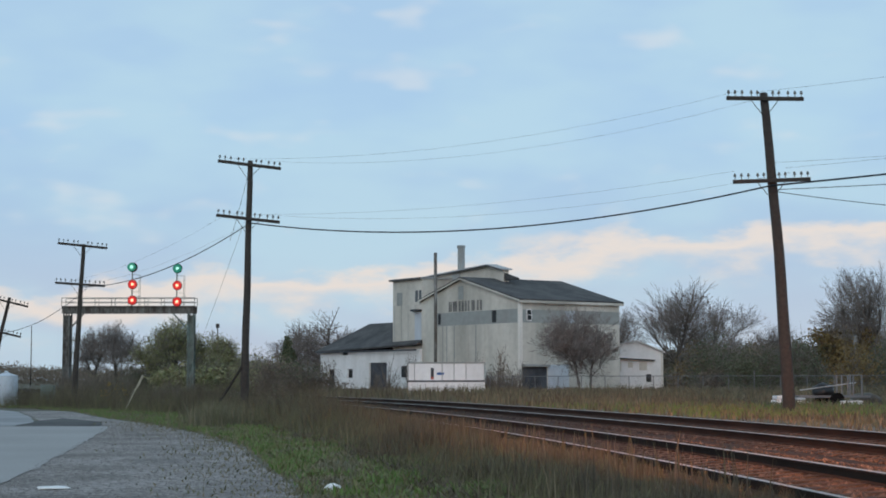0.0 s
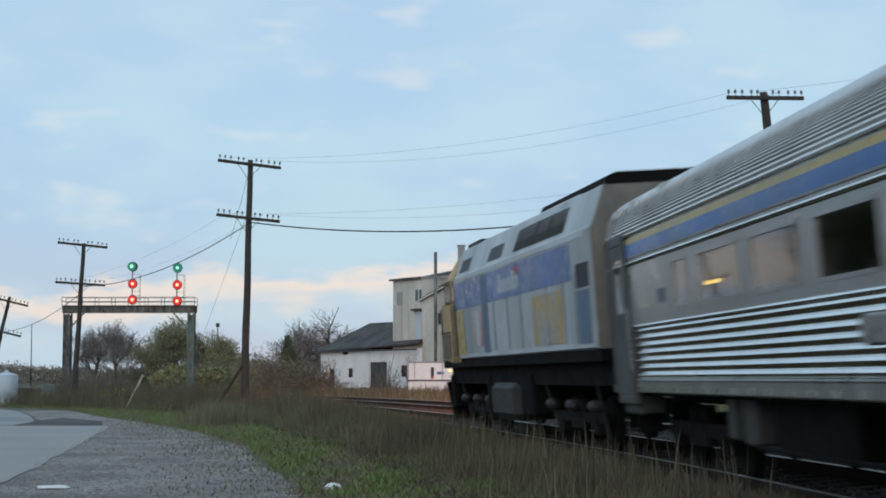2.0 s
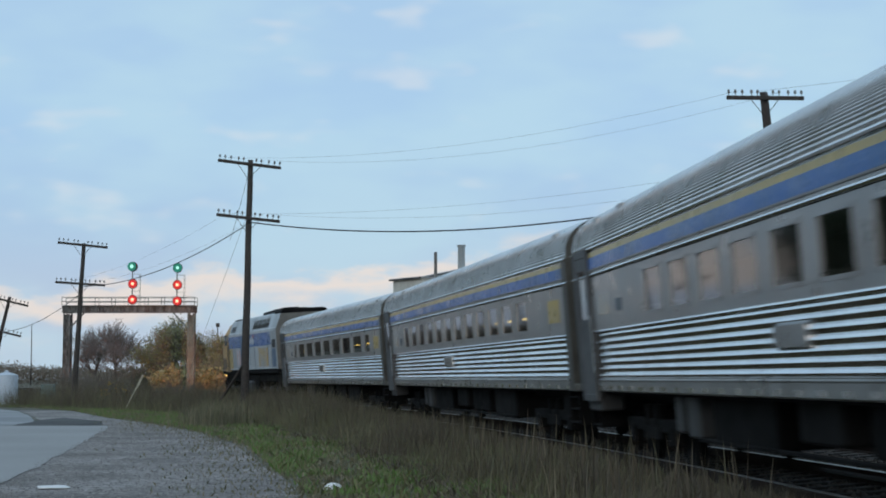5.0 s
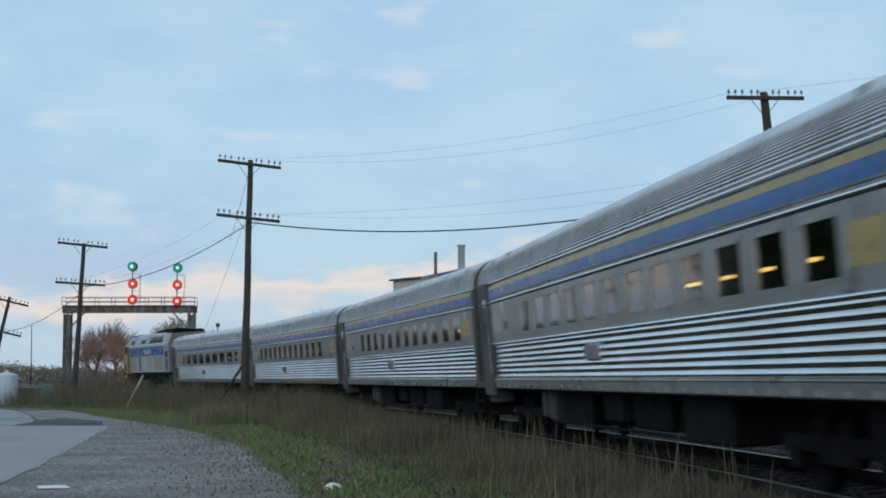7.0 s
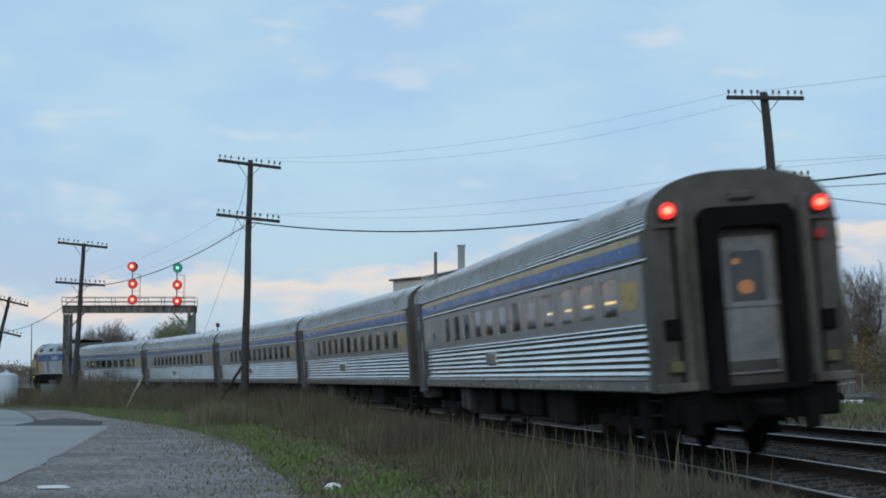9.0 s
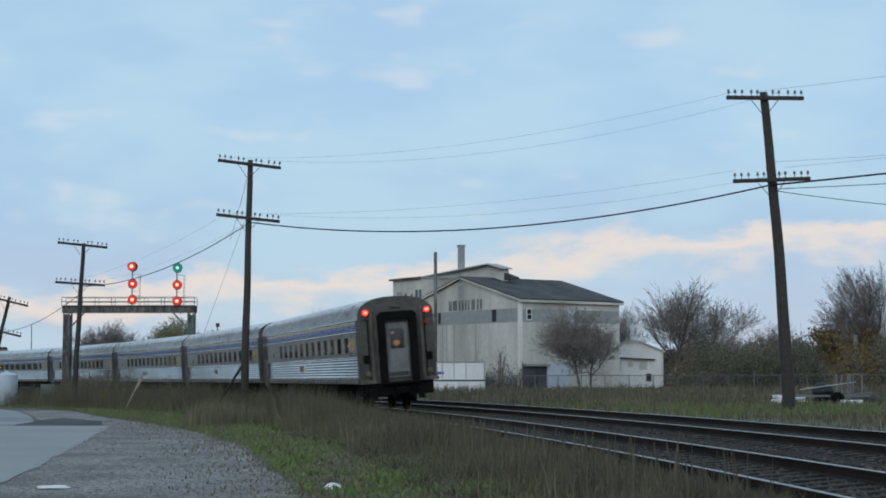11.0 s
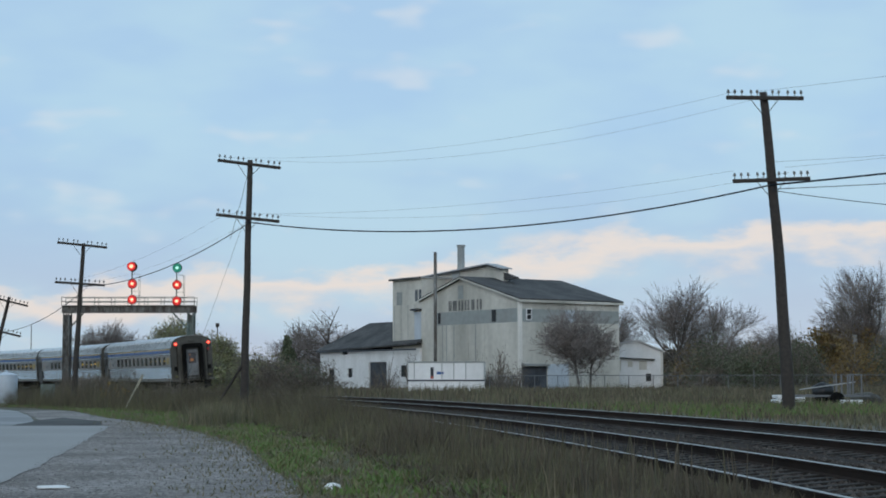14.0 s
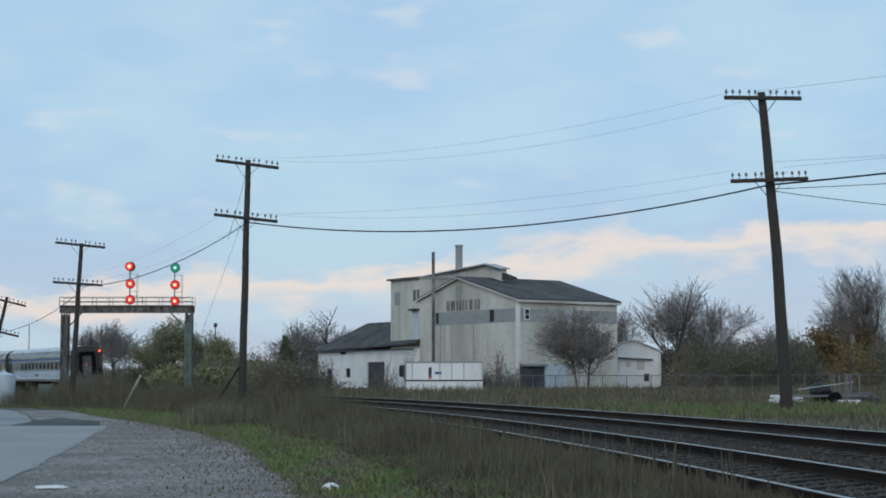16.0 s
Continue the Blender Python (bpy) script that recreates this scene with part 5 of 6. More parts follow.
M_DARKLEAF = piece_material("dark_green_leaves", [(0.061, 0.081, 0.047), (0.095, 0.114, 0.063), (0.129, 0.133, 0.081)])
M_OLIVELEAF = piece_material("olive_leaves", [(0.203, 0.219, 0.097), (0.265, 0.271, 0.127), (0.156, 0.173, 0.083), (0.328, 0.295, 0.166), (0.140, 0.151, 0.083)])
M_OCHRELEAF = piece_material("ochre_leaves", [(0.204, 0.138, 0.050), (0.240, 0.154, 0.050), (0.156, 0.127, 0.055), (0.168, 0.105, 0.055)])
M_YELLOWLEAF = piece_material("yellow_leaves", [(.32, .20, .04), (.24, .16, .04), (.16, .12, .04)])
M_REDLEAF = piece_material("russet_leaves", [(.16, .095, .065), (.13, .085, .06), (.18, .12, .08)])


def blades(name, x, y, h, width, mat, label, cat, rng, lean=.25, kind="stuff"):
    """Upright tapering blades at many places, each bent a little."""
    n = len(x)
    z = ground_z(x, y)
    a = rng.uniform(0, 2 * np.pi, n)
    la = rng.normal(0, lean, n) * h
    lb = rng.normal(0, lean, n) * h
    w = width * rng.uniform(.6, 1.5, n)
    dx, dy = np.cos(a) * w / 2, np.sin(a) * w / 2
    v = np.empty((n, 5, 3))
    v[:, 0] = np.stack([x - dx, y - dy, z - .03], -1)
    v[:, 1] = np.stack([x + dx, y + dy, z - .03], -1)
    v[:, 2] = np.stack([x + dx * .75 + la * .35, y + dy * .75 + lb * .35, z + h * .55], -1)
    v[:, 3] = np.stack([x - dx * .75 + la * .35, y - dy * .75 + lb * .35, z + h * .55], -1)
    v[:, 4] = np.stack([x + la, y + lb, z + h], -1)
    k = np.arange(n)[:, None] * 5
    quads = (k + [0, 1, 2, 3]).tolist()
    tris = (k + [3, 2, 4]).tolist()
    return tagged(new(name, mesh_of(name, v.reshape(-1, 3).tolist(), quads + tris, mat)), label, cat, kind=kind)


def in_strip(rng, n, y0, y1, left, right, power=1.0):
    """Random places between two lines given as x over y."""
    y = y0 + (y1 - y0) * rng.uniform(0, 1, n)**power
    a, b = left(y), right(y)
    return a + (b - a) * rng.uniform(0, 1, n), y


def edge_x(edge):
    p = np.array(sorted((y, x) for x, y in edge))
    return lambda y: np.interp(y, p[:, 0], p[:, 1])


def track_x(lat):
    k = (TRACK_Y > -20) & (np.arange(len(TRACK_Y)) > 380)
    return lambda y: np.interp(y, TRACK_Y[k] + lat * np.sin(HEADING[k]), TRACK_X[k] + lat * np.cos(HEADING[k]))


def clumpy(x, y, scale, seed):
    return np.array([noise.noise(Vector((a * scale, b * scale, seed))) for a, b in zip(x, y)])


rng = np.random.default_rng(11)
brush_left, brush_right = edge_x(BRUSH_EDGE), track_x(-2.1)


def build_brush():
    x, y = in_strip(rng, 46000, 15, 112, lambda v: brush_left(v) + .25, track_x(-1.0), 1.25)
    c = clumpy(x, y, .45, 2.0) + .5 * clumpy(x, y, 1.6, 4.0)
    u = beside(x, y)
    h = np.interp(y, [15, 28, 38, 47, 60, 112], [.42, .55, .74, 1.05, 1.25, 1.4])
    foot = x - brush_left(y)
    big = clumpy(x, y, .17, 12.0)
    h = h * np.interp(u, [-5.5, -3.2, -2.1, -1.0], [1.0, .85, .62, .45]) * np.interp(foot, [0, .7, 1.8], [.28, .65, 1.05]) * (1 + .7 * big) * (1 + .65 * c) * rng.uniform(.35, 1.15, len(x))
    keep = (c > -.5) & ((u < -2.0) | (rng.uniform(0, 1, len(x)) < .55)) & ((foot > 1.0) | (rng.uniform(0, 1, len(x)) < .45))
    x, y, h, c = x[keep], y[keep], np.maximum(h[keep], .10), c[keep]
    # each plant throws three stems; greener ones where the clumps are thin
    green = c + rng.normal(0, .25, len(x)) < np.interp((x - brush_left(y)), [0, 1.2, 3.0], [.30, .05, -.14])
    for sel, name, mat, lab in ((~green, "dead_weeds", M_WEED, "dense dark dead weeds between the verge and the track"), (green, "olive_weeds", M_OLIVEWEED, "olive-green weeds among the dead stems")):
        px, py, ph = (np.repeat(q[sel], 3) for q in (x, y, h))
        n = len(px)
        blades(name, px + rng.normal(0, .05, n), py + rng.normal(0, .05, n), ph * rng.uniform(.5, 1.1, n), .013, mat, lab, "weeds", rng, .34)
    # low litter of fallen stems below them
    x, y = in_strip(rng, 26000, 15, 80, lambda v: brush_left(v), track_x(-1.9), 1.3)
    blades("fallen_stems", x, y, rng.uniform(.04, .22, len(x)), .03, M_WEED, "matted fallen stems under the weeds", "weeds", rng, .9)
    # dark seed stalks standing up before the rails
    x, y = in_strip(rng, 900, 17, 66, track_x(-3.6), track_x(-1.5), 1.2)
    blades("seed_stalks", x, y, rng.uniform(.35, 1.0, len(x)), .022, M_WEED, "dark seed stalks standing beside the rail", "weeds", rng, .08)
    # some taller pale stalks
    x, y = in_strip(rng, 260, 18, 60, brush_left, track_x(-1.9))
    blades("weed_stalks", x, y, rng.uniform(.4, .9, len(x)), .014, M_TANGRASS, "pale dry weed stalks beside the track", "weeds", rng, .1)


build_brush()


def build_verge_grass():
    gl = edge_x(GRAVEL_EDGE + [(-24, 92), (-36, 106)])
    x, y = in_strip(rng, 54000, 15, 100, lambda v: gl(v) + .1, lambda v: brush_left(v) + 1.3, 1.3)
    c = clumpy(x, y, .8, 5.0) + .5 * clumpy(x, y, 2.5, 8.0)
    keep = (c > rng.uniform(-.5, .38, len(x))) & (c + rng.normal(0, .12, len(x)) > .05)
    blades("verge_grass", x[keep], y[keep], rng.uniform(.05, .16, keep.sum()) * (1 + .8 * np.maximum(c[keep], 0)), .03, M_GREENBLADE, "short patchy green grass on the verge", "grass", rng, .5)
    dry = ~keep & (rng.uniform(0, 1, len(x)) < .7)
    blades("verge_straw", x[dry], y[dry], rng.uniform(.03, .12, dry.sum()), .028, M_TANGRASS, "short straw-coloured grass on the verge", "grass", rng, .7)
    # rough meadow past the road
    x, y = in_strip(rng, 16000, 94, 140, lambda v: -75 + 0 * v, lambda v: brush_left(v))
    blades("meadow_grass", x, y, rng.uniform(.1, .4, len(x)), .07, M_GREENBLADE, "rough green grass past the road", "grass", rng, .4)
    x, y = in_strip(rng, 9000, 100, 150, lambda v: -70 + 0 * v, lambda v: np.minimum(brush_left(v) + 2, track_x(-3)(v)))
    blades("dry_weeds", x, y, rng.uniform(.3, 1.0, len(x)), .07, M_WEED, "brown dry weeds along the line", "weeds", rng, .2)


build_verge_grass()


def build_far_grass():
    right = lambda v: np.minimum(70, .35 * v + 8)
    x, y = in_strip(rng, 60000, 24, 120, lambda v: track_x(7.6)(v), right, .8)
    c = clumpy(x, y, .2, 9.0)
    h = np.interp(y, [24, 60, 75, 120], [.14, .22, .42, .7]) * (1 + .6 * c) * rng.uniform(.4, 1.2, len(x))
    k = rng.uniform(-.6, .6, len(x)) < c
    u = beside(x, y)
    keep = (c > -.5) & ((u > 9.5) | (rng.uniform(0, 1, len(x)) < .3))
    sel = keep & k
    blades("dry_grass", x[sel], y[sel], np.maximum(h[sel], .08), .045, M_TANGRASS, "pale dry grass beyond the tracks", "grass", rng, .25)
    sel = keep & ~k
    blades("rough_weeds", x[sel], y[sel], np.maximum(h[sel], .08) * 1.2, .045, M_WEED, "dark rough weeds beyond the tracks", "weeds", rng, .2)
    x, y = in_strip(rng, 9000, 50, 74, track_x(8.5), lambda v: .33 * v + 4)
    blades("green_tussocks", x, y, rng.uniform(.1, .35, len(x)), .04, M_GREENBLADE, "green tussocks round the pole's foot", "grass", rng, .35)


build_far_grass()


def tube_net(segments, sides=3):
    """One mesh of many tapered sticks (a, b, ra, rb)."""
    A = np.array([s[0] for s in segments], float)
    B = np.array([s[1] for s in segments], float)
    ra = np.array([s[2] for s in segments])
    rb = np.array([s[3] for s in segments])
    d = B - A
    d /= np.linalg.norm(d, axis=1, keepdims=True) + 1e-9
    ref = np.where(abs(d[:, 2:3]) > .9, [[1., 0, 0]], [[0, 0, 1.]])
    p = np.cross(d, ref)
    p /= np.linalg.norm(p, axis=1, keepdims=True) + 1e-9
    q = np.cross(d, p)
    n = len(A)
    V = np.empty((n, 2 * sides, 3))
    for k in range(sides):
        t = 2 * np.pi * k / sides
        off = p * np.cos(t) + q * np.sin(t)
        V[:, k] = A + off * ra[:, None]
        V[:, sides + k] = B + off * rb[:, None]
    base = np.arange(n)[:, None] * 2 * sides
    F = []
    for k in range(sides):
        F += (base + [k, (k + 1) % sides, sides + (k + 1) % sides, sides + k]).tolist()
    return V.reshape(-1, 3).tolist(), F


def grow(r, height, spread, levels=6, trunk=.03, first=.28, up=.2):
    """Limbs of a bare tree as sticks: thick ones and fine twigs apart."""
    thick, fine = [], []

    def branch(p, d, length, rad, lev):
        steps = 3 if lev < 3 else 2
        for i in range(steps):
            q = p + d * (length / steps)
            rr = rad * (1 - .25 * (i + 1) / steps)
            (thick if lev < 3 else fine).append((tuple(p), tuple(q), max(rad * (1 - .25 * i / steps), .008), max(rr, .006)))
            p = q
            d = (d + Vector((r.gauss(0, .13), r.gauss(0, .13), r.gauss(.03, .08)))).normalized()
            if lev < levels and (lev > 0 or i > 0):
                for _ in range(2 if lev < 3 else 1):
                    side = Vector((r.gauss(0, 1), r.gauss(0, 1), r.gauss(up, .45))).normalized()
                    nd = (d * .75 + side * spread).normalized()
                    branch(p, nd, length * r.uniform(.55, .80), rr * .52, lev + 1)
        if lev < levels:
            branch(p, d, length * .72, rad * .7, lev + 1)
    branch(Vector((0, 0, -.1)), Vector((r.gauss(0, .05), r.gauss(0, .05), 1)).normalized(), height * first, height * trunk, 0)
    top = max(s[1][2] for s in thick + fine)
    k = height / top
    sc = lambda ss: [(tuple(c * k for c in a), tuple(c * k for c in b), ra * k, rb) for a, b, ra, rb in ss]
    return sc(thick), sc(fine)


def leaf_quads(centres, rng_, size, per, blur):
    """Small tilted leaves scattered round many centres."""
    c = np.repeat(np.asarray(centres, float), per, 0)
    n = len(c)
    c = c + rng_.normal(0, blur, (n, 3))
    a, b = rng_.normal(0, 1, (n, 3)), rng_.normal(0, 1, (n, 3))
    a /= np.linalg.norm(a, axis=1, keepdims=True)
    b -= a * np.sum(a * b, 1, keepdims=True)
    b /= np.linalg.norm(b, axis=1, keepdims=True)
    s = size * rng_.uniform(.5, 1.3, (n, 1))
    V = np.stack([c - a * s, c + b * s * .6, c + a * s, c - b * s * .6], 1)
    return V.reshape(-1, 3).tolist(), (np.arange(n)[:, None] * 4 + [0, 1, 2, 3]).tolist()


def tree(name, base, height, spread, seed, label, levels=6, leaves=None, per=2, size=.16, trunk=.02, group="", first=.20):
    r = random.Random(seed)
    g = np.random.default_rng(seed)
    ob = empty(name, Matrix.Translation(base) @ Matrix.Rotation(r.uniform(0, 6), 4, "Z"))
    thick, fine = grow(r, height, spread, levels, trunk, first)
    v, f = tube_net(thick, 6)
    t = new("trunk", mesh_of("trunk", v, f, M_BARK, smooth=True))
    t.parent = ob
    v, f = tube_net(fine, 3)
    c = new("crown", mesh_of("crown", v, f, M_TWIG))
    c.parent = ob
    if leaves:
        ends = [s[1] for s in fine[::2]]
        v, f = leaf_quads(ends, g, size, per, .25)
        l = new("foliage", mesh_of("foliage", v, f, leaves))
        l.parent = ob
    return tagged(ob, label, "tree", group)


BARE = "bare grey autumn tree with fine spreading twigs"
tree("bare_tree", (-13.9, 192, 0), 10.2, 1.15, 1, BARE, 6, trunk=.026, group="bare trees")
tree("bare_tree", (-19.0, 200, 0), 9.2, .8, 2, BARE, 6, trunk=.02, group="bare trees")
tree("bare_tree", (29.4, 198, 0), 14.2, .62, 3, BARE, 6, trunk=.015, group="bare trees")
tree("bare_tree", (35.4, 202, 0), 12.4, .60, 4, BARE, 6, trunk=.014, group="bare trees")
tree("bare_tree", (24.0, 200, 0), 11.2, .7, 5, BARE, 6, trunk=.018, group="bare trees")
tree("bare_tree", (41.4, 150, 0), 12.6, .55, 6, "tall bare tree with upright grey limbs", 6, trunk=.015, group="bare trees")
tree("bare_tree", (12.0, 138, .1), 8.0, .95, 7, "bare brown tree close before the warehouse wall", 6, trunk=.013, group="bare trees")
tree("bare_tree", (13.2, 141, .1), 6.8, .9, 8, "bare brown tree close before the warehouse wall", 6, trunk=.012, group="bare trees")
tree("bare_tree", (-37, 178, 0), 8.2, .7, 9, BARE, 6, trunk=.016, group="bare trees")
tree("bare_tree", (-41, 185, 0), 8.6, .7, 10, BARE, 6, trunk=.016, group="bare trees")
tree("bare_tree", (20.5, 215, 0), 10.2, .75, 13, BARE, 6, trunk=.02, group="bare trees")
tree("leafy_tree", (-29.0, 165, 0), 8.0, .7, 11, "olive-leaved tree thinning in autumn", 5, M_OLIVELEAF, 3, .10, .02, "leafy trees")
tree("leafy_tree", (-26.2, 168, 0), 6.6, .7, 21, "olive-leaved tree thinning in autumn", 5, M_OLIVELEAF, 2, .10, .02, "leafy trees")
tree("leafy_tree", (-31.8, 170, 0), 5.6, .7, 22, "olive-leaved tree thinning in autumn", 5, M_OLIVELEAF, 2, .10, .02, "leafy trees")
tree("leafy_tree", (-22.3, 160, 0), 5.9, .8, 12, "small dark green tree behind the signal bridge", 5, M_OLIVELEAF, 3, .10, .02, "leafy trees")
for i_, (x_, y_, h_) in enumerate(((38.5, 190, 8.2), (42.0, 196, 9.0), (46.0, 188, 7.4), (33.5, 182, 7.6), (49.0, 182, 10.0), (52.5, 190, 8.4))):
    tree("bare_tree", (x_, y_, 0), h_, .75, 50 + i_, BARE, 5, trunk=.014, group="bare trees")
tree("leafy_tree", (38.4, 152, 0), 6.9, .7, 14, "ochre-leaved tree in the scrub", 6, M_OCHRELEAF, 2, .17, .02, "leafy trees")


M_STEM = material("dark_stems", (0.16, 0.138, 0.118), 0.95, vary=0.3, grain=2, stains=0.5)


def bush(name, base, w, h, seed, mat, label, leaves=900, size=.13, stems=40, d=None):
    """A rounded shrub of many stems and leaves, uneven at its edge."""
    g = np.random.default_rng(seed)
    ob = empty(name, Matrix.Translation(base))
    d = d or w * .7
    tops = g.normal(0, 1, (stems, 3))
    tops /= np.linalg.norm(tops, axis=1, keepdims=True)
    tops[:, 2] = abs(tops[:, 2])
    tops = tops * g.uniform(.45, 1.05, (stems, 1)) * [w / 2, d / 2, h]
    segs = []
    for t in tops:
        m = t * .5 + g.normal(0, .1, 3) * w * .3
        m[2] = abs(m[2])
        segs += [((t[0] * .15, t[1] * .15, -.1), tuple(m), .035, .022), (tuple(m), tuple(t), .022, .012)]
        for _ in range(4):
            e = t + g.normal(0, .16, 3) * [w, d, h]
            segs.append((tuple(m + (t - m) * g.uniform(.2, .9)), tuple(e), .014, .010))
    v, f = tube_net(segs, 3)
    s = new("stem_tangle", mesh_of("stem_tangle", v, f, M_STEM))
    s.parent = ob
    if leaves:
        v, f = leaf_quads(tops, g, size, max(1, leaves // stems), min(w, h) * .13)
        l = new("foliage", mesh_of("foliage", v, f, mat))
        l.parent = ob
    return tagged(ob, label, "bush", "bushes")


r = random.Random(4)
for i in range(6):
    bush("bush", (3.4 + i * .45, 128 + r.uniform(-2, 3), 0), 1.6, r.uniform(1.6, 3.9), 40 + i, M_SCRUB, "bare dark scrub before the container and warehouse", 160, .09, 34)
for i in range(26):
    y = r.uniform(128, 160)
    x = float(track_x(10)(y)) + r.uniform(0, 4.5)
    bush("bush", (x, y, 0), r.uniform(2.5, 5), r.uniform(1.8, 3.6), 60 + i, r.choice([M_SCRUB, M_SCRUB, M_OLIVELEAF, M_DARKLEAF]), "brown and dark green scrub along the line", 900, .09, 50)
for i in range(14):
    y = r.uniform(132, 172)
    bush("bush", (float(track_x(9)(y)) + r.uniform(.5, 5.5), y, 0), r.uniform(2.5, 4.5), r.uniform(2.0, 4.2), 260 + i, r.choice([M_OLIVELEAF, M_DARKLEAF, M_DARKLEAF]), "dense olive and dark green scrub along the line", 1500, .07, 60)
for i in range(22):
    y = r.uniform(92, 122)
    bush("bush", (float(track_x(-4.5)(y)) - r.uniform(0, 5.0), y, -.3), r.uniform(1.6, 3.2), r.uniform(1.1, 2.3), 460 + i, r.choice([M_SCRUB, M_SCRUB, M_OLIVELEAF]), "tangled grey-brown scrub before the signal bridge", 260, .06, 60)
for i in range(16):
    bush("bush", (r.uniform(-32, -19.5), r.uniform(182, 198), 0), r.uniform(3, 6), r.uniform(2.2, 4.6), 90 + i, r.choice([M_SCRUB, M_SCRUB, M_DARKLEAF]), "grey-brown scrub beside the low house", 900, .09, 50)
for i in range(64):
    px = r.uniform(24, 60)
    kind = r.choice([(M_SCRUB, "brown leafless scrub behind the fence"), (M_SCRUB, "brown leafless scrub behind the fence"), (M_DARKLEAF, "dark green bush behind the fence"), (M_OCHRELEAF, "ochre bush behind the fence"), (M_REDLEAF, "russet bush behind the fence")])
    bush("bush", (px, 168 + r.uniform(-18, 28), 0), r.uniform(3.0, 6.0), r.choice([1.6, 2.2, 2.8, 3.4, 4.4, 5.6]), 120 + i, kind[0], kind[1], 1500, .10, 70)
for x, y, w, h, m in ((34.5, 150, 5, 5.4, M_DARKLEAF), (31.5, 152, 4.5, 4.2, M_DARKLEAF), (26.5, 155, 5, 5.0, M_DARKLEAF), (36.5, 140, 4.5, 5.2, M_OCHRELEAF), (40, 142, 5, 4.6, M_DARKLEAF), (28.6, 150, 3, 4.2, M_DARKLEAF)):
    bush("bush", (x, y, 0), w, h, int(x * 10), m, "dense dark evergreen bush behind the fence" if m == M_DARKLEAF else "ochre bush behind the fence", 3600, .10, 90)
bush("bush", (-19.6, 94, -.36), 2.4, 1.5, 7, M_YELLOWLEAF, "low bush with yellow autumn leaves", 420, .07, 30)
x, y = rng.normal(-8.3, .55, 900), rng.normal(58, 1.6, 900)
blades("tall_grass", x, y, rng.uniform(.5, 1.05, 900), .022, M_TANGRASS, "tall pale grass clump at the edge of the weeds", "grass", rng, .2)
for x, y, w, h in ((-5.4, 160, 2.6, 3.6), (-3.2, 156, 1.6, 4.4), (-7.0, 165, 2.0, 2.2), (3.0, 146, 3.0, 3.4), (7.0, 147, 2.6, 3.0)):
    bush("bush", (x, y, .1), w, h, int(y * 7 + x), M_SCRUB, "bare leafless shrub against the wall", 60, .07, 40)


def build_conifer(base, h):
    ob = empty("conifer", Matrix.Translation(base))
    g = np.random.default_rng(8)
    tube_part("trunk", (0, 0, -.1), (0, 0, h), .12, M_BARK, ob, r1=.02, sides=6)
    cs = []
    for i in range(16):
        z = h * (.12 + .86 * i / 16)
        rad = (1 - i / 16.5) * h * .32 * g.uniform(.8, 1.1)
        for a in np.linspace(0, 2 * np.pi, 11) + g.uniform(0, 1):
            for f in (.35, .65, 1.0):
                cs.append((math.cos(a) * rad * f, math.sin(a) * rad * f, z - rad * f * .25))
    v, f = leaf_quads(cs, g, .17, 5, .13)
    l = new("crown", mesh_of("crown", v, f, M_DARKLEAF))
    l.parent = ob
    return tagged(ob, "dark green conifer beside the bare tree", "tree")


build_conifer((-18.4, 186, 0), 6.6)


def far_woods(name, x0, x1, y0, y1, h0, h1, n, mat, seed, label):
    """A far belt of woods: countless small clumps with an uneven top."""
    g = np.random.default_rng(seed)
    x = g.uniform(x0, x1, n)
    y = g.uniform(y0, y1, n)
    top = np.array([h0 + (h1 - h0) * (.5 + .5 * noise.noise(Vector((a * .035, seed, 0))) + .35 * noise.noise(Vector((a * .16, seed, 3)))) for a in x])
    z = top * g.uniform(0, 1, n)**.55
    v, f = leaf_quads(np.stack([x, y, z], -1), g, .2, 4, min(.5, .3 * h1))
    return tagged(new(name, mesh_of(name, v, f, mat)), label, "woods", kind="stuff")


far_woods("far_woods", -190, -40, 330, 360, 1.5, 5.5, 20000, M_SCRUB, 31, "far grey-brown belt of trees on the horizon")
# these two belts stand out of view, added to darken the train's reflections
far_woods("far_woods", -90, 90, -52, -38, 2.5, 8.5, 22000, M_SCRUB, 38, "unseen belt of leafless trees behind the camera, added for reflections")
far_woods("far_woods", -80, -43, 95, 125, 7.0, 15.0, 34000, M_DARKLEAF, 39, "unseen dark belt of tall trees off to the left, added for reflections")
far_woods("far_woods", -40, 60, 300, 330, 2.0, 6.0, 8000, M_SCRUB, 32, "far grey-brown belt of trees on the horizon")
far_woods("far_woods", 28, 110, 205, 230, 1.5, 7.4, 26000, M_SCRUB, 33, "belt of leafless brown woods")
far_woods("scrub_belt", 24, 75, 158, 166, .6, 2.6, 12000, M_SCRUB, 34, "thick brown undergrowth behind the fence")
far_woods("scrub_belt", -27, -15, 146, 158, .6, 2.4, 6000, M_OLIVELEAF, 35, "thick brown undergrowth beneath the trees")
far_woods("scrub_belt", -32, -18, 182, 188, .8, 3.0, 6000, M_SCRUB, 36, "thick brown undergrowth beside the low house")
far_woods("scrub_belt", -12, 26, 134, 142, .05, .35, 6000, M_SCRUB, 37, "brown weeds at the foot of the buildings")


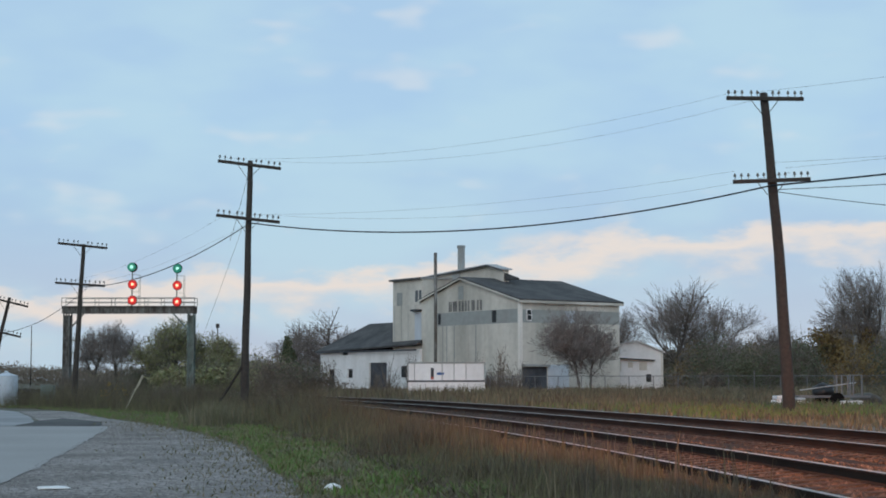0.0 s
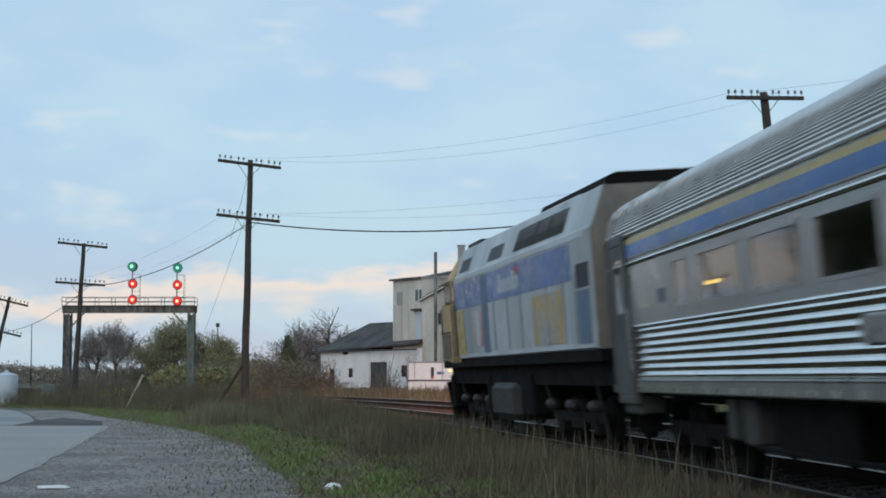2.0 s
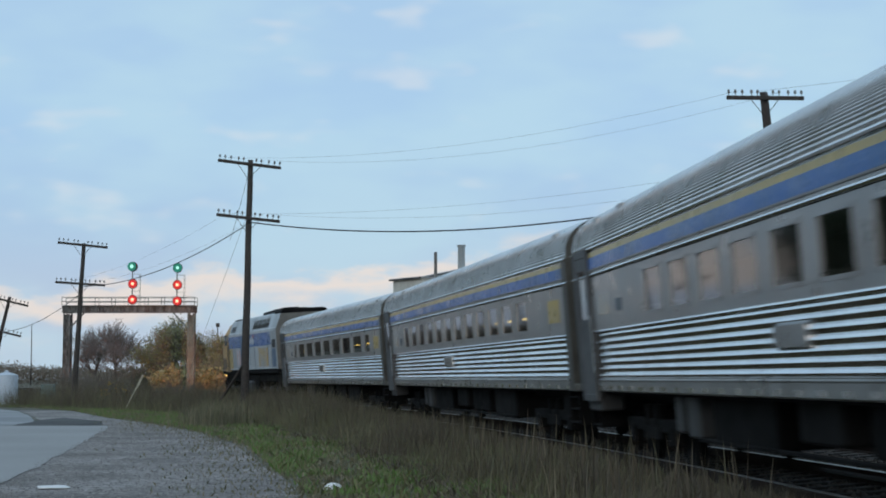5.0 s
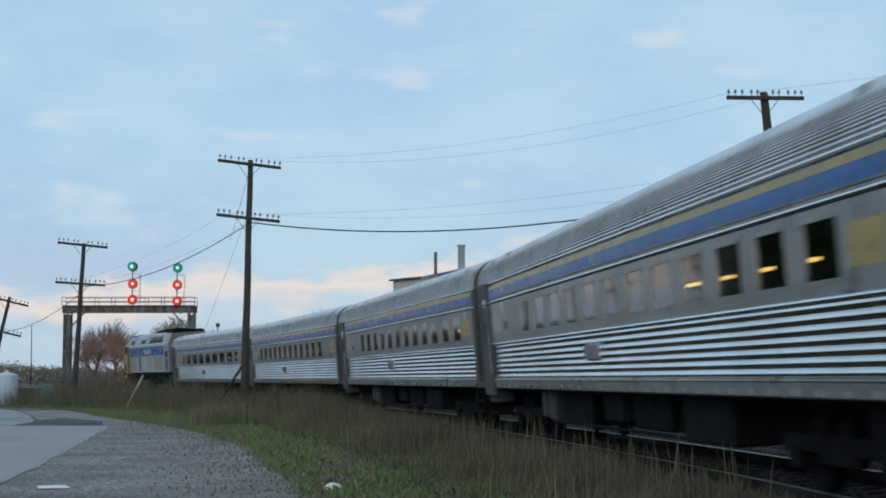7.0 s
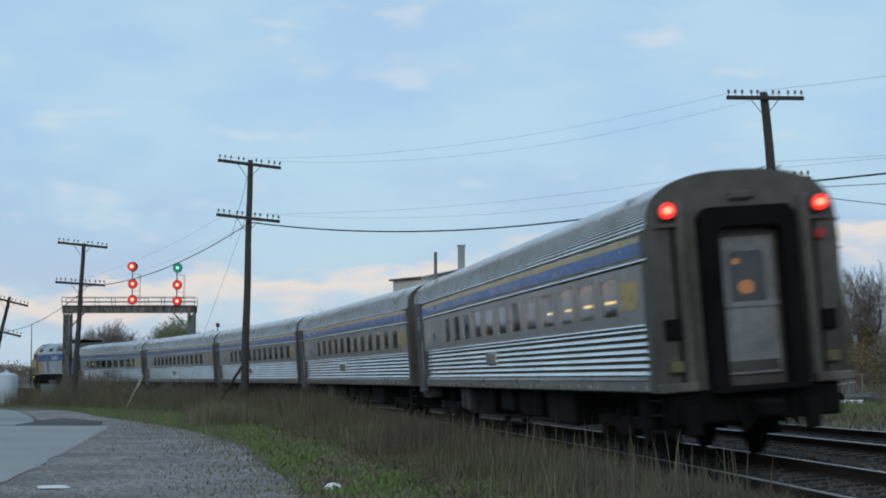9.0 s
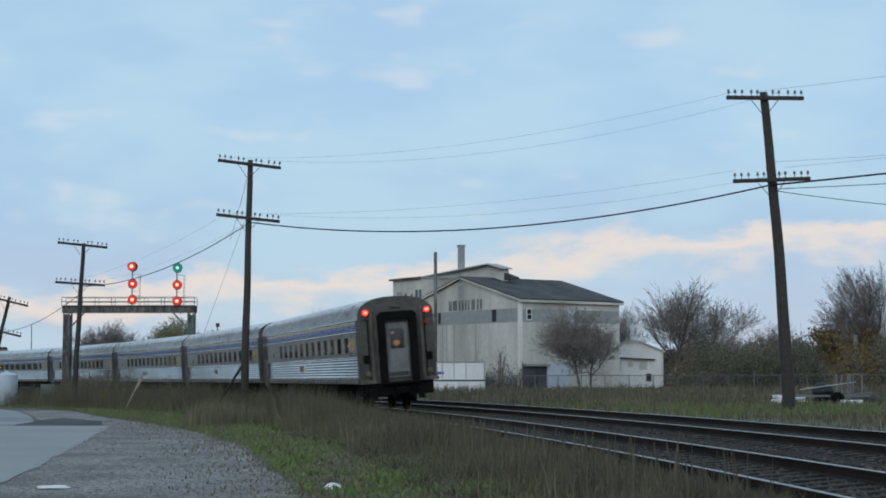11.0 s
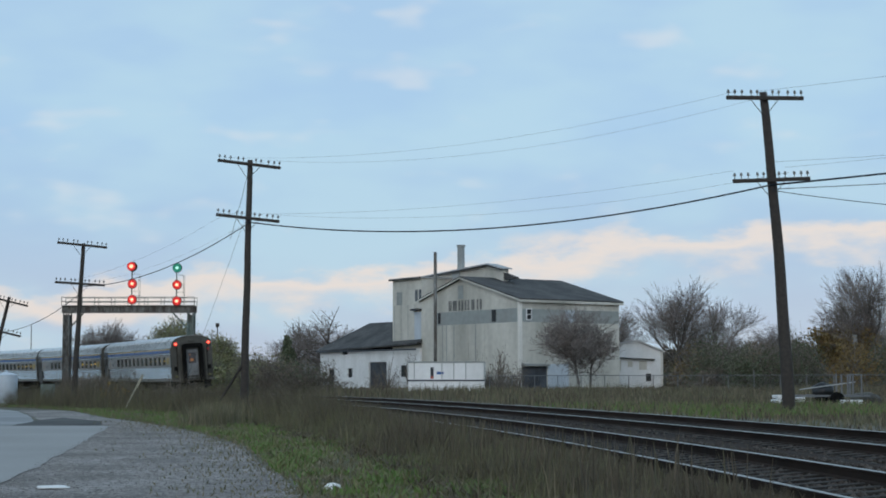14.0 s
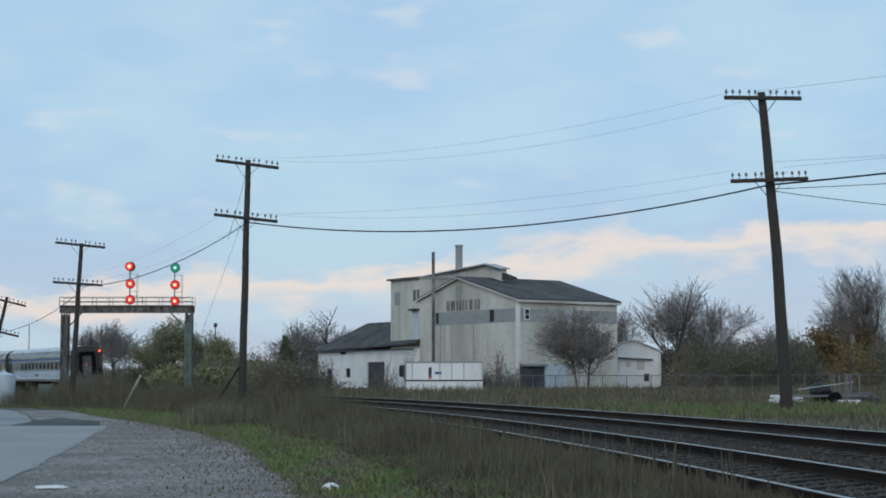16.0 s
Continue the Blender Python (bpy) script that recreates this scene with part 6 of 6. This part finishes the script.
def scatter_stones():
    """Loose gravel stones and grit lying on the shoulder."""
    g = np.random.default_rng(23)
    n = 16000
    rl, gl = edge_x([(-5, 8), (-7.4, 26.3), (-11.85, 55.4), (-14, 62)]), edge_x(GRAVEL_EDGE)
    x, y = in_strip(g, n, 19, 58, lambda v: rl(v) + .1, lambda v: gl(v) + 1.1 * g.uniform(0, 1, len(v))**2, 1.3)
    c = np.stack([x, y, np.full(n, -.343)], -1)
    k = g.uniform(.008, .022, (n, 1, 1))
    octa = np.array([(1, 0, 0), (0, 1, 0), (-1, 0, 0), (0, -1, 0), (0, 0, .7)])
    v = c[:, None] + octa[None] * k * g.uniform(.6, 1.4, (n, 5, 1))
    f = np.array([(0, 1, 4), (1, 2, 4), (2, 3, 4), (3, 0, 4)])
    faces = (np.arange(n)[:, None, None] * 5 + f[None]).reshape(-1, 3).tolist()
    m = piece_material("grit", [(.10, .095, .09), (.24, .22, .205), (.15, .14, .13), (.34, .32, .30), (.07, .068, .066)])
    tagged(new("loose_gravel", mesh_of("loose_gravel", v.reshape(-1, 3).tolist(), faces, m)), "loose grey stones and grit on the shoulder", "gravel", kind="stuff")
    x, y = in_strip(g, 2600, 19, 62, lambda v: gl(v) - 2.4 * g.uniform(0, 1, len(v))**2, lambda v: gl(v) + .5, 1.2)
    e = gl(y)
    x = np.where(g.uniform(0, 1, len(x)) < .35, e - abs(g.normal(0, 1.1, len(x))), x)
    blades("stray_grass", x, y, g.uniform(.03, .10, len(x)), .03, M_TANGRASS, "stray dry grass tufts in the gravel", "grass", g, .6)


scatter_stones()


# ---- fence, clutter ----
def build_fence():
    a, b = Vector((2.0, 126.6, 0)), Vector((44, 106, 0))
    f = empty("chain_link_fence")
    n = 24
    for i in range(n + 1):
        p = a.lerp(b, i / n)
        tube_part("post", (p.x, p.y, 0), (p.x, p.y, 1.58 if i != 12 else 1.95), .035, M_GALV, f, sides=6)
    for z in (1.55,):
        tube_part("top_rail", (a.x, a.y, z), (b.x, b.y, z), .025, M_GALV, f, sides=5)
    v = []
    d = (b - a)
    segs = []
    m = 220
    for i in range(m):
        p, q = a.lerp(b, i / m), a.lerp(b, min(1, (i + 8) / m))
        segs.append(((p.x, p.y, .1), (q.x, q.y, 1.53), .004, .004))
        segs.append(((p.x, p.y, 1.53), (q.x, q.y, .1), .004, .004))
    v, fc = tube_net(segs, 3)
    w = new("mesh_wire", mesh_of("mesh_wire", v, fc, M_GALV))
    w.parent = f
    w["kind"] = "stuff"
    return tagged(f, "grey galvanised chain-link fence in the weeds", "fence")


M_GALV = material("galvanised_steel", (0.20, 0.205, 0.21), 0.55, 0.5, vary=0.15)
M_GALVPALE = material("pale_weathered_steel", (0.42, 0.42, 0.41), 0.6, 0.2, vary=0.2, stains=2)
build_fence()


def build_trailer():
    t = empty("flat_trailer", Matrix.Translation((16.9, 70, .08)) @ Matrix.Rotation(radians(10), 4, "Z"))
    fr = bmesh.new()
    for y in (-.7, .7):
        add_box(fr, -1.4, 1.9, y - .04, y + .04, .42, .52)
    for x in (-1.4, -.4, .6, 1.86):
        add_box(fr, x - .04, x + .04, -.7, .7, .42, .5)
    part("frame", fr, M_GALV, t, "pale steel frame")
    tube_part("drawbar", (-1.3, -.5, .75), (1.4, -.3, 1.08), .028, M_GALVPALE, t, sides=6)
    for x in (.9, 1.15, 1.55):
        for y in (-.6, .6):
            tube_part("stake", (x, y, .45), (x, y, 1.42), .04, M_GALV, t, sides=6)
    tube_part("stake_rail", (.9, -.6, 1.40), (1.55, -.6, 1.40), .03, M_GALV, t, sides=6)
    for y in (-.8, .8):
        bm = bmesh.new()
        add_tube(bm, (.3, y - .09, .32), (.3, y + .09, .32), .32, sides=16)
        part("wheel", bm, M_BLACK, t)
    return tagged(t, "pale steel flat trailer with stakes parked in the grass", "trailer")


build_trailer()


def lump(name, centre, size, mat, label, cat, seed):
    bm = bmesh.new()
    bmesh.ops.create_icosphere(bm, subdivisions=3, radius=.5)
    for v in bm.verts:
        k = 1 + .28 * noise.noise(v.co * 2.3 + Vector((seed, 0, 0))) + .12 * noise.noise(v.co * 6 + Vector((0, seed, 0)))
        v.co = Vector((v.co.x * size[0] * k, v.co.y * size[1] * k, max(v.co.z, -.32) * size[2] * k))
    ob = part(name, bm, mat, smooth=True)
    ob.location = centre
    return tagged(ob, label, cat)


M_TARP = material("black_plastic", (0.012, 0.012, 0.013), 0.5, vary=0.3)
lump("tarpaulin", (16.85, 69.9, .80), (1.0, .9, .7), M_TARP, "black plastic bundle lying on the trailer", "tarpaulin", 1.0)
for x, y, w, h, a in ((14.75, 68.5, .9, .55, 5), (15.6, 70.5, 1.5, .42, -8), (17.9, 69.2, 1.2, .30, 12)):
    bd = bmesh.new()
    for i in range(3):
        add_box(bd, -w / 2 + i * .06, w / 2 - i * .09, -.4, .4, i * h / 3, (i + .8) * h / 3, bevel=.02)
    ob = part("scrap_stack", bd, M_WHITE)
    ob.matrix_world = pose(x, y, .09, 0, 0, a)
    tagged(ob, "low stack of dirty white boards in the grass", "scrap", "scrap stacks")
lump("junk_heap", (18.9, 70.5, .3), (1.5, 1.0, .8), M_DARKEND, "dark heap of junk in the grass", "junk", 4.0)
lump("white_bag", (-1.67, 23.9, -.30), (.26, .2, .15), M_WHITE, "crumpled white bag lying on the verge", "litter", 2.0)
lump("paper_scrap", (-6.0, 24.4, -.325), (.52, .4, .06), M_WHITE, "flattened white paper scrap on the gravel", "litter", 3.0)


def build_tank():
    t = empty("storage_tank", Matrix.Translation((-27.75, 100, -.36)))
    bm = bmesh.new()
    add_tube(bm, (0, 0, 0), (0, 0, 1.95), .72, sides=28)
    add_tube(bm, (0, 0, 1.95), (0, 0, 2.14), .74, .16, sides=28)
    part("body", bm, M_TANKWHITE, t, "pale bluish white tank body")
    tube_part("cap", (0, 0, 2.12), (0, 0, 2.26), .12, M_TANKWHITE, t, sides=12)
    return tagged(t, "small pale white round storage tank in the grass", "tank")


M_TANKWHITE = material("pale_blue_white_paint", (0.50, 0.56, 0.62), 0.6, vary=0.06, stains=0.6)
build_tank()
box = empty("trackside_cabinet", Matrix.Translation((-25.9, 103, -.36)))
box_part("body", (-.42, .42, 0, .5, 0, 1.35), M_GREENSTEEL, box, bevel=.03)
box_part("door", (-.36, .36, -.02, 0, .12, 1.25), M_GREENSTEEL, box)
tagged(box, "grey-green steel trackside cabinet in the weeds", "cabinet")
st = bmesh.new()
add_tube(st, (-17.05, 84, -.5), (-16.25, 84, 1.1), .035, .045, sides=6)
add_box(st, -.055, .055, -.02, .02, -.3, .45, m=Matrix.Translation((-16.2, 83.95, 1.15)) @ Matrix.Rotation(radians(26), 4, "Y"))
tagged(part("marker_stake", st, material("bleached_stake", (0.36, 0.34, 0.26), 0.8)), "leaning bleached wooden marker stake in the verge", "stake")
sg = empty("yard_lamp", Matrix.Translation((38.8, 148, .1)))
tube_part("post", (0, 0, 0), (0, 0, 5.0), .07, M_GALV, sg)
box_part("lamp_head", (-.22, .22, -.15, .15, 4.4, 5.3), M_GALV, sg, bevel=.05)
tagged(sg, "grey lamp head on a post in the scrub", "lamp post")
for x, y, h, rr in ((-28.7, 200, 8.4, .11), (-78.6, 300, 11.6, .12)):
    pl = empty("slim_pole", Matrix.Translation((x, y, 0)))
    tube_part("shaft", (0, 0, -.1), (0, 0, h), rr, M_POLE, pl, r1=rr * .6)
    if h < 10:
        tube_part("cap", (0, 0, h - .5), (0, 0, h), rr * 2.2, M_POLE, pl)
    tagged(pl, "slim dark pole far behind the trees", "pole", "slim poles")
hs = empty("far_house", Matrix.Translation((-17.5, 200, 0)))
bm = bmesh.new()
prism(bm, [(-5, 0), (5, 0), (5, 2.2), (0, 3.9), (-5, 2.2)], 0, 8)
part("wall", bm, M_WALLGREY, hs)
for sx in (-1, 1):
    bm = bmesh.new()
    prism(bm, [(0, 3.95), (sx * 5.4, 2.1), (sx * 5.4, 2.25), (0, 4.1)], -.3, 8.3)
    part("roof", bm, M_TARROOF, hs)
tagged(hs, "low grey house with dark roof behind the scrub", "house")


# ---- ties and stones of the line ----
def build_ties():
    bm = bmesh.new()
    add_box(bm, -1.3, 1.3, -.11, .11, -.33, -.165, bevel=.012)
    first = part("tie", bm, M_TIE, TRACKS[0])
    me = first.data
    rest = []
    k = 0
    for line, second in zip(TRACKS, (False, True)):
        for s in np.arange(14, 104, .6):
            p, h = track(s, 0, 0, second)
            m = Matrix.Translation(p) @ Matrix.Rotation(h + random.gauss(0, .01), 4, "Z") @ Matrix.Rotation(-CANT, 4, "Y")
            ob = first if k == 0 else new("tie", me)
            ob.parent, ob.matrix_basis = line, m
            k += 1


def build_stones():
    """Loose ballast stones, countless."""
    g = np.random.default_rng(17)
    n = 26000
    s = 14 + 60 * g.uniform(0, 1, n)**1.4
    second = g.uniform(0, 1, n) < .42
    lat = g.uniform(-2.3, 2.3, n)
    x, y, h = (np.interp(s, S_AXIS, a) for a in (TRACK_X, TRACK_Y, HEADING))
    la = lat + np.where(second, SPACING, 0)
    z = -.19 + (lat + .72) * math.sin(CANT) + np.where(second, RISE, 0) - np.maximum(abs(lat) - 1.9, 0) * .45
    c = np.stack([x + la * np.cos(h), y + la * np.sin(h), z], -1)
    r_ = g.uniform(.02, .055, (n, 1, 1))
    octa = np.array([(1, 0, 0), (0, 1, 0), (-1, 0, 0), (0, -1, 0), (0, 0, .8), (0, 0, -.8)])
    v = c[:, None] + octa[None] * r_ * g.uniform(.6, 1.3, (n, 6, 1))
    f = np.array([(0, 1, 4), (1, 2, 4), (2, 3, 4), (3, 0, 4), (1, 0, 5), (2, 1, 5), (3, 2, 5), (0, 3, 5)])
    faces = (np.arange(n)[:, None, None] * 6 + f[None]).reshape(-1, 3).tolist()
    tagged(new("ballast_stones", mesh_of("ballast_stones", v.reshape(-1, 3).tolist(), faces, M_STONE)), "loose rust-stained ballast stones on the track bed", "ballast", kind="stuff")


M_STONE = piece_material("ballast_stone", [(0.041, 0.031, 0.024), (0.060, 0.046, 0.038), (0.030, 0.023, 0.019), (0.098, 0.083, 0.071), (0.038, 0.027, 0.021)])
build_ties()
build_stones()


# ---- what moves ----
def tail_at(t):
    late = np.interp(t, (0, 0.8, 1.4, 2.0, 2.5, 3.0, 4.0, 6.5, 9.0, 12.5, 16.0), (-2.6, -1.75, -1.1, -0.45, 0.1, 0.35, 0.5, 0.3, 0.3, 0.7, 1.2))
    return 18.3066 * (t - 7.70925) + 0.0401 * (t - 9)**2 + float(late)


def vehicle_pose(s_mid, half):
    a, b = track(s_mid - half)[0], track(s_mid + half)[0]
    d = b - a
    yaw = math.atan2(-d.x, d.y)
    mid = (a + b) / 2
    return Matrix.Translation(mid) @ Matrix.Rotation(yaw, 4, "Z") @ Matrix.Rotation(-CANT, 4, "Y")


def motions():
    times_ = np.arange(0, 16.01, 0.25)
    for k, ob in enumerate(COACHES):
        slack = -0.6 if k == 0 else 0.0
        walk(ob, [(t, vehicle_pose(tail_at(t) + 25.91 * (k + 0.5) + slack, 9.1)) for t in times_])
    walk(LOCO, [(t, vehicle_pose(tail_at(t) + 25.91 * 5 + 9.25, 5.2)) for t in times_])
    # the upper signal drops from green to red as the train passes
    walk(DISC, [(t, pose(0, -.46, 0, 0, 0, a)) for t, a in ((0, 0), (8.2, 0), (8.27, 60), (8.33, 120), (8.4, 180), (16, 180))])


motions()
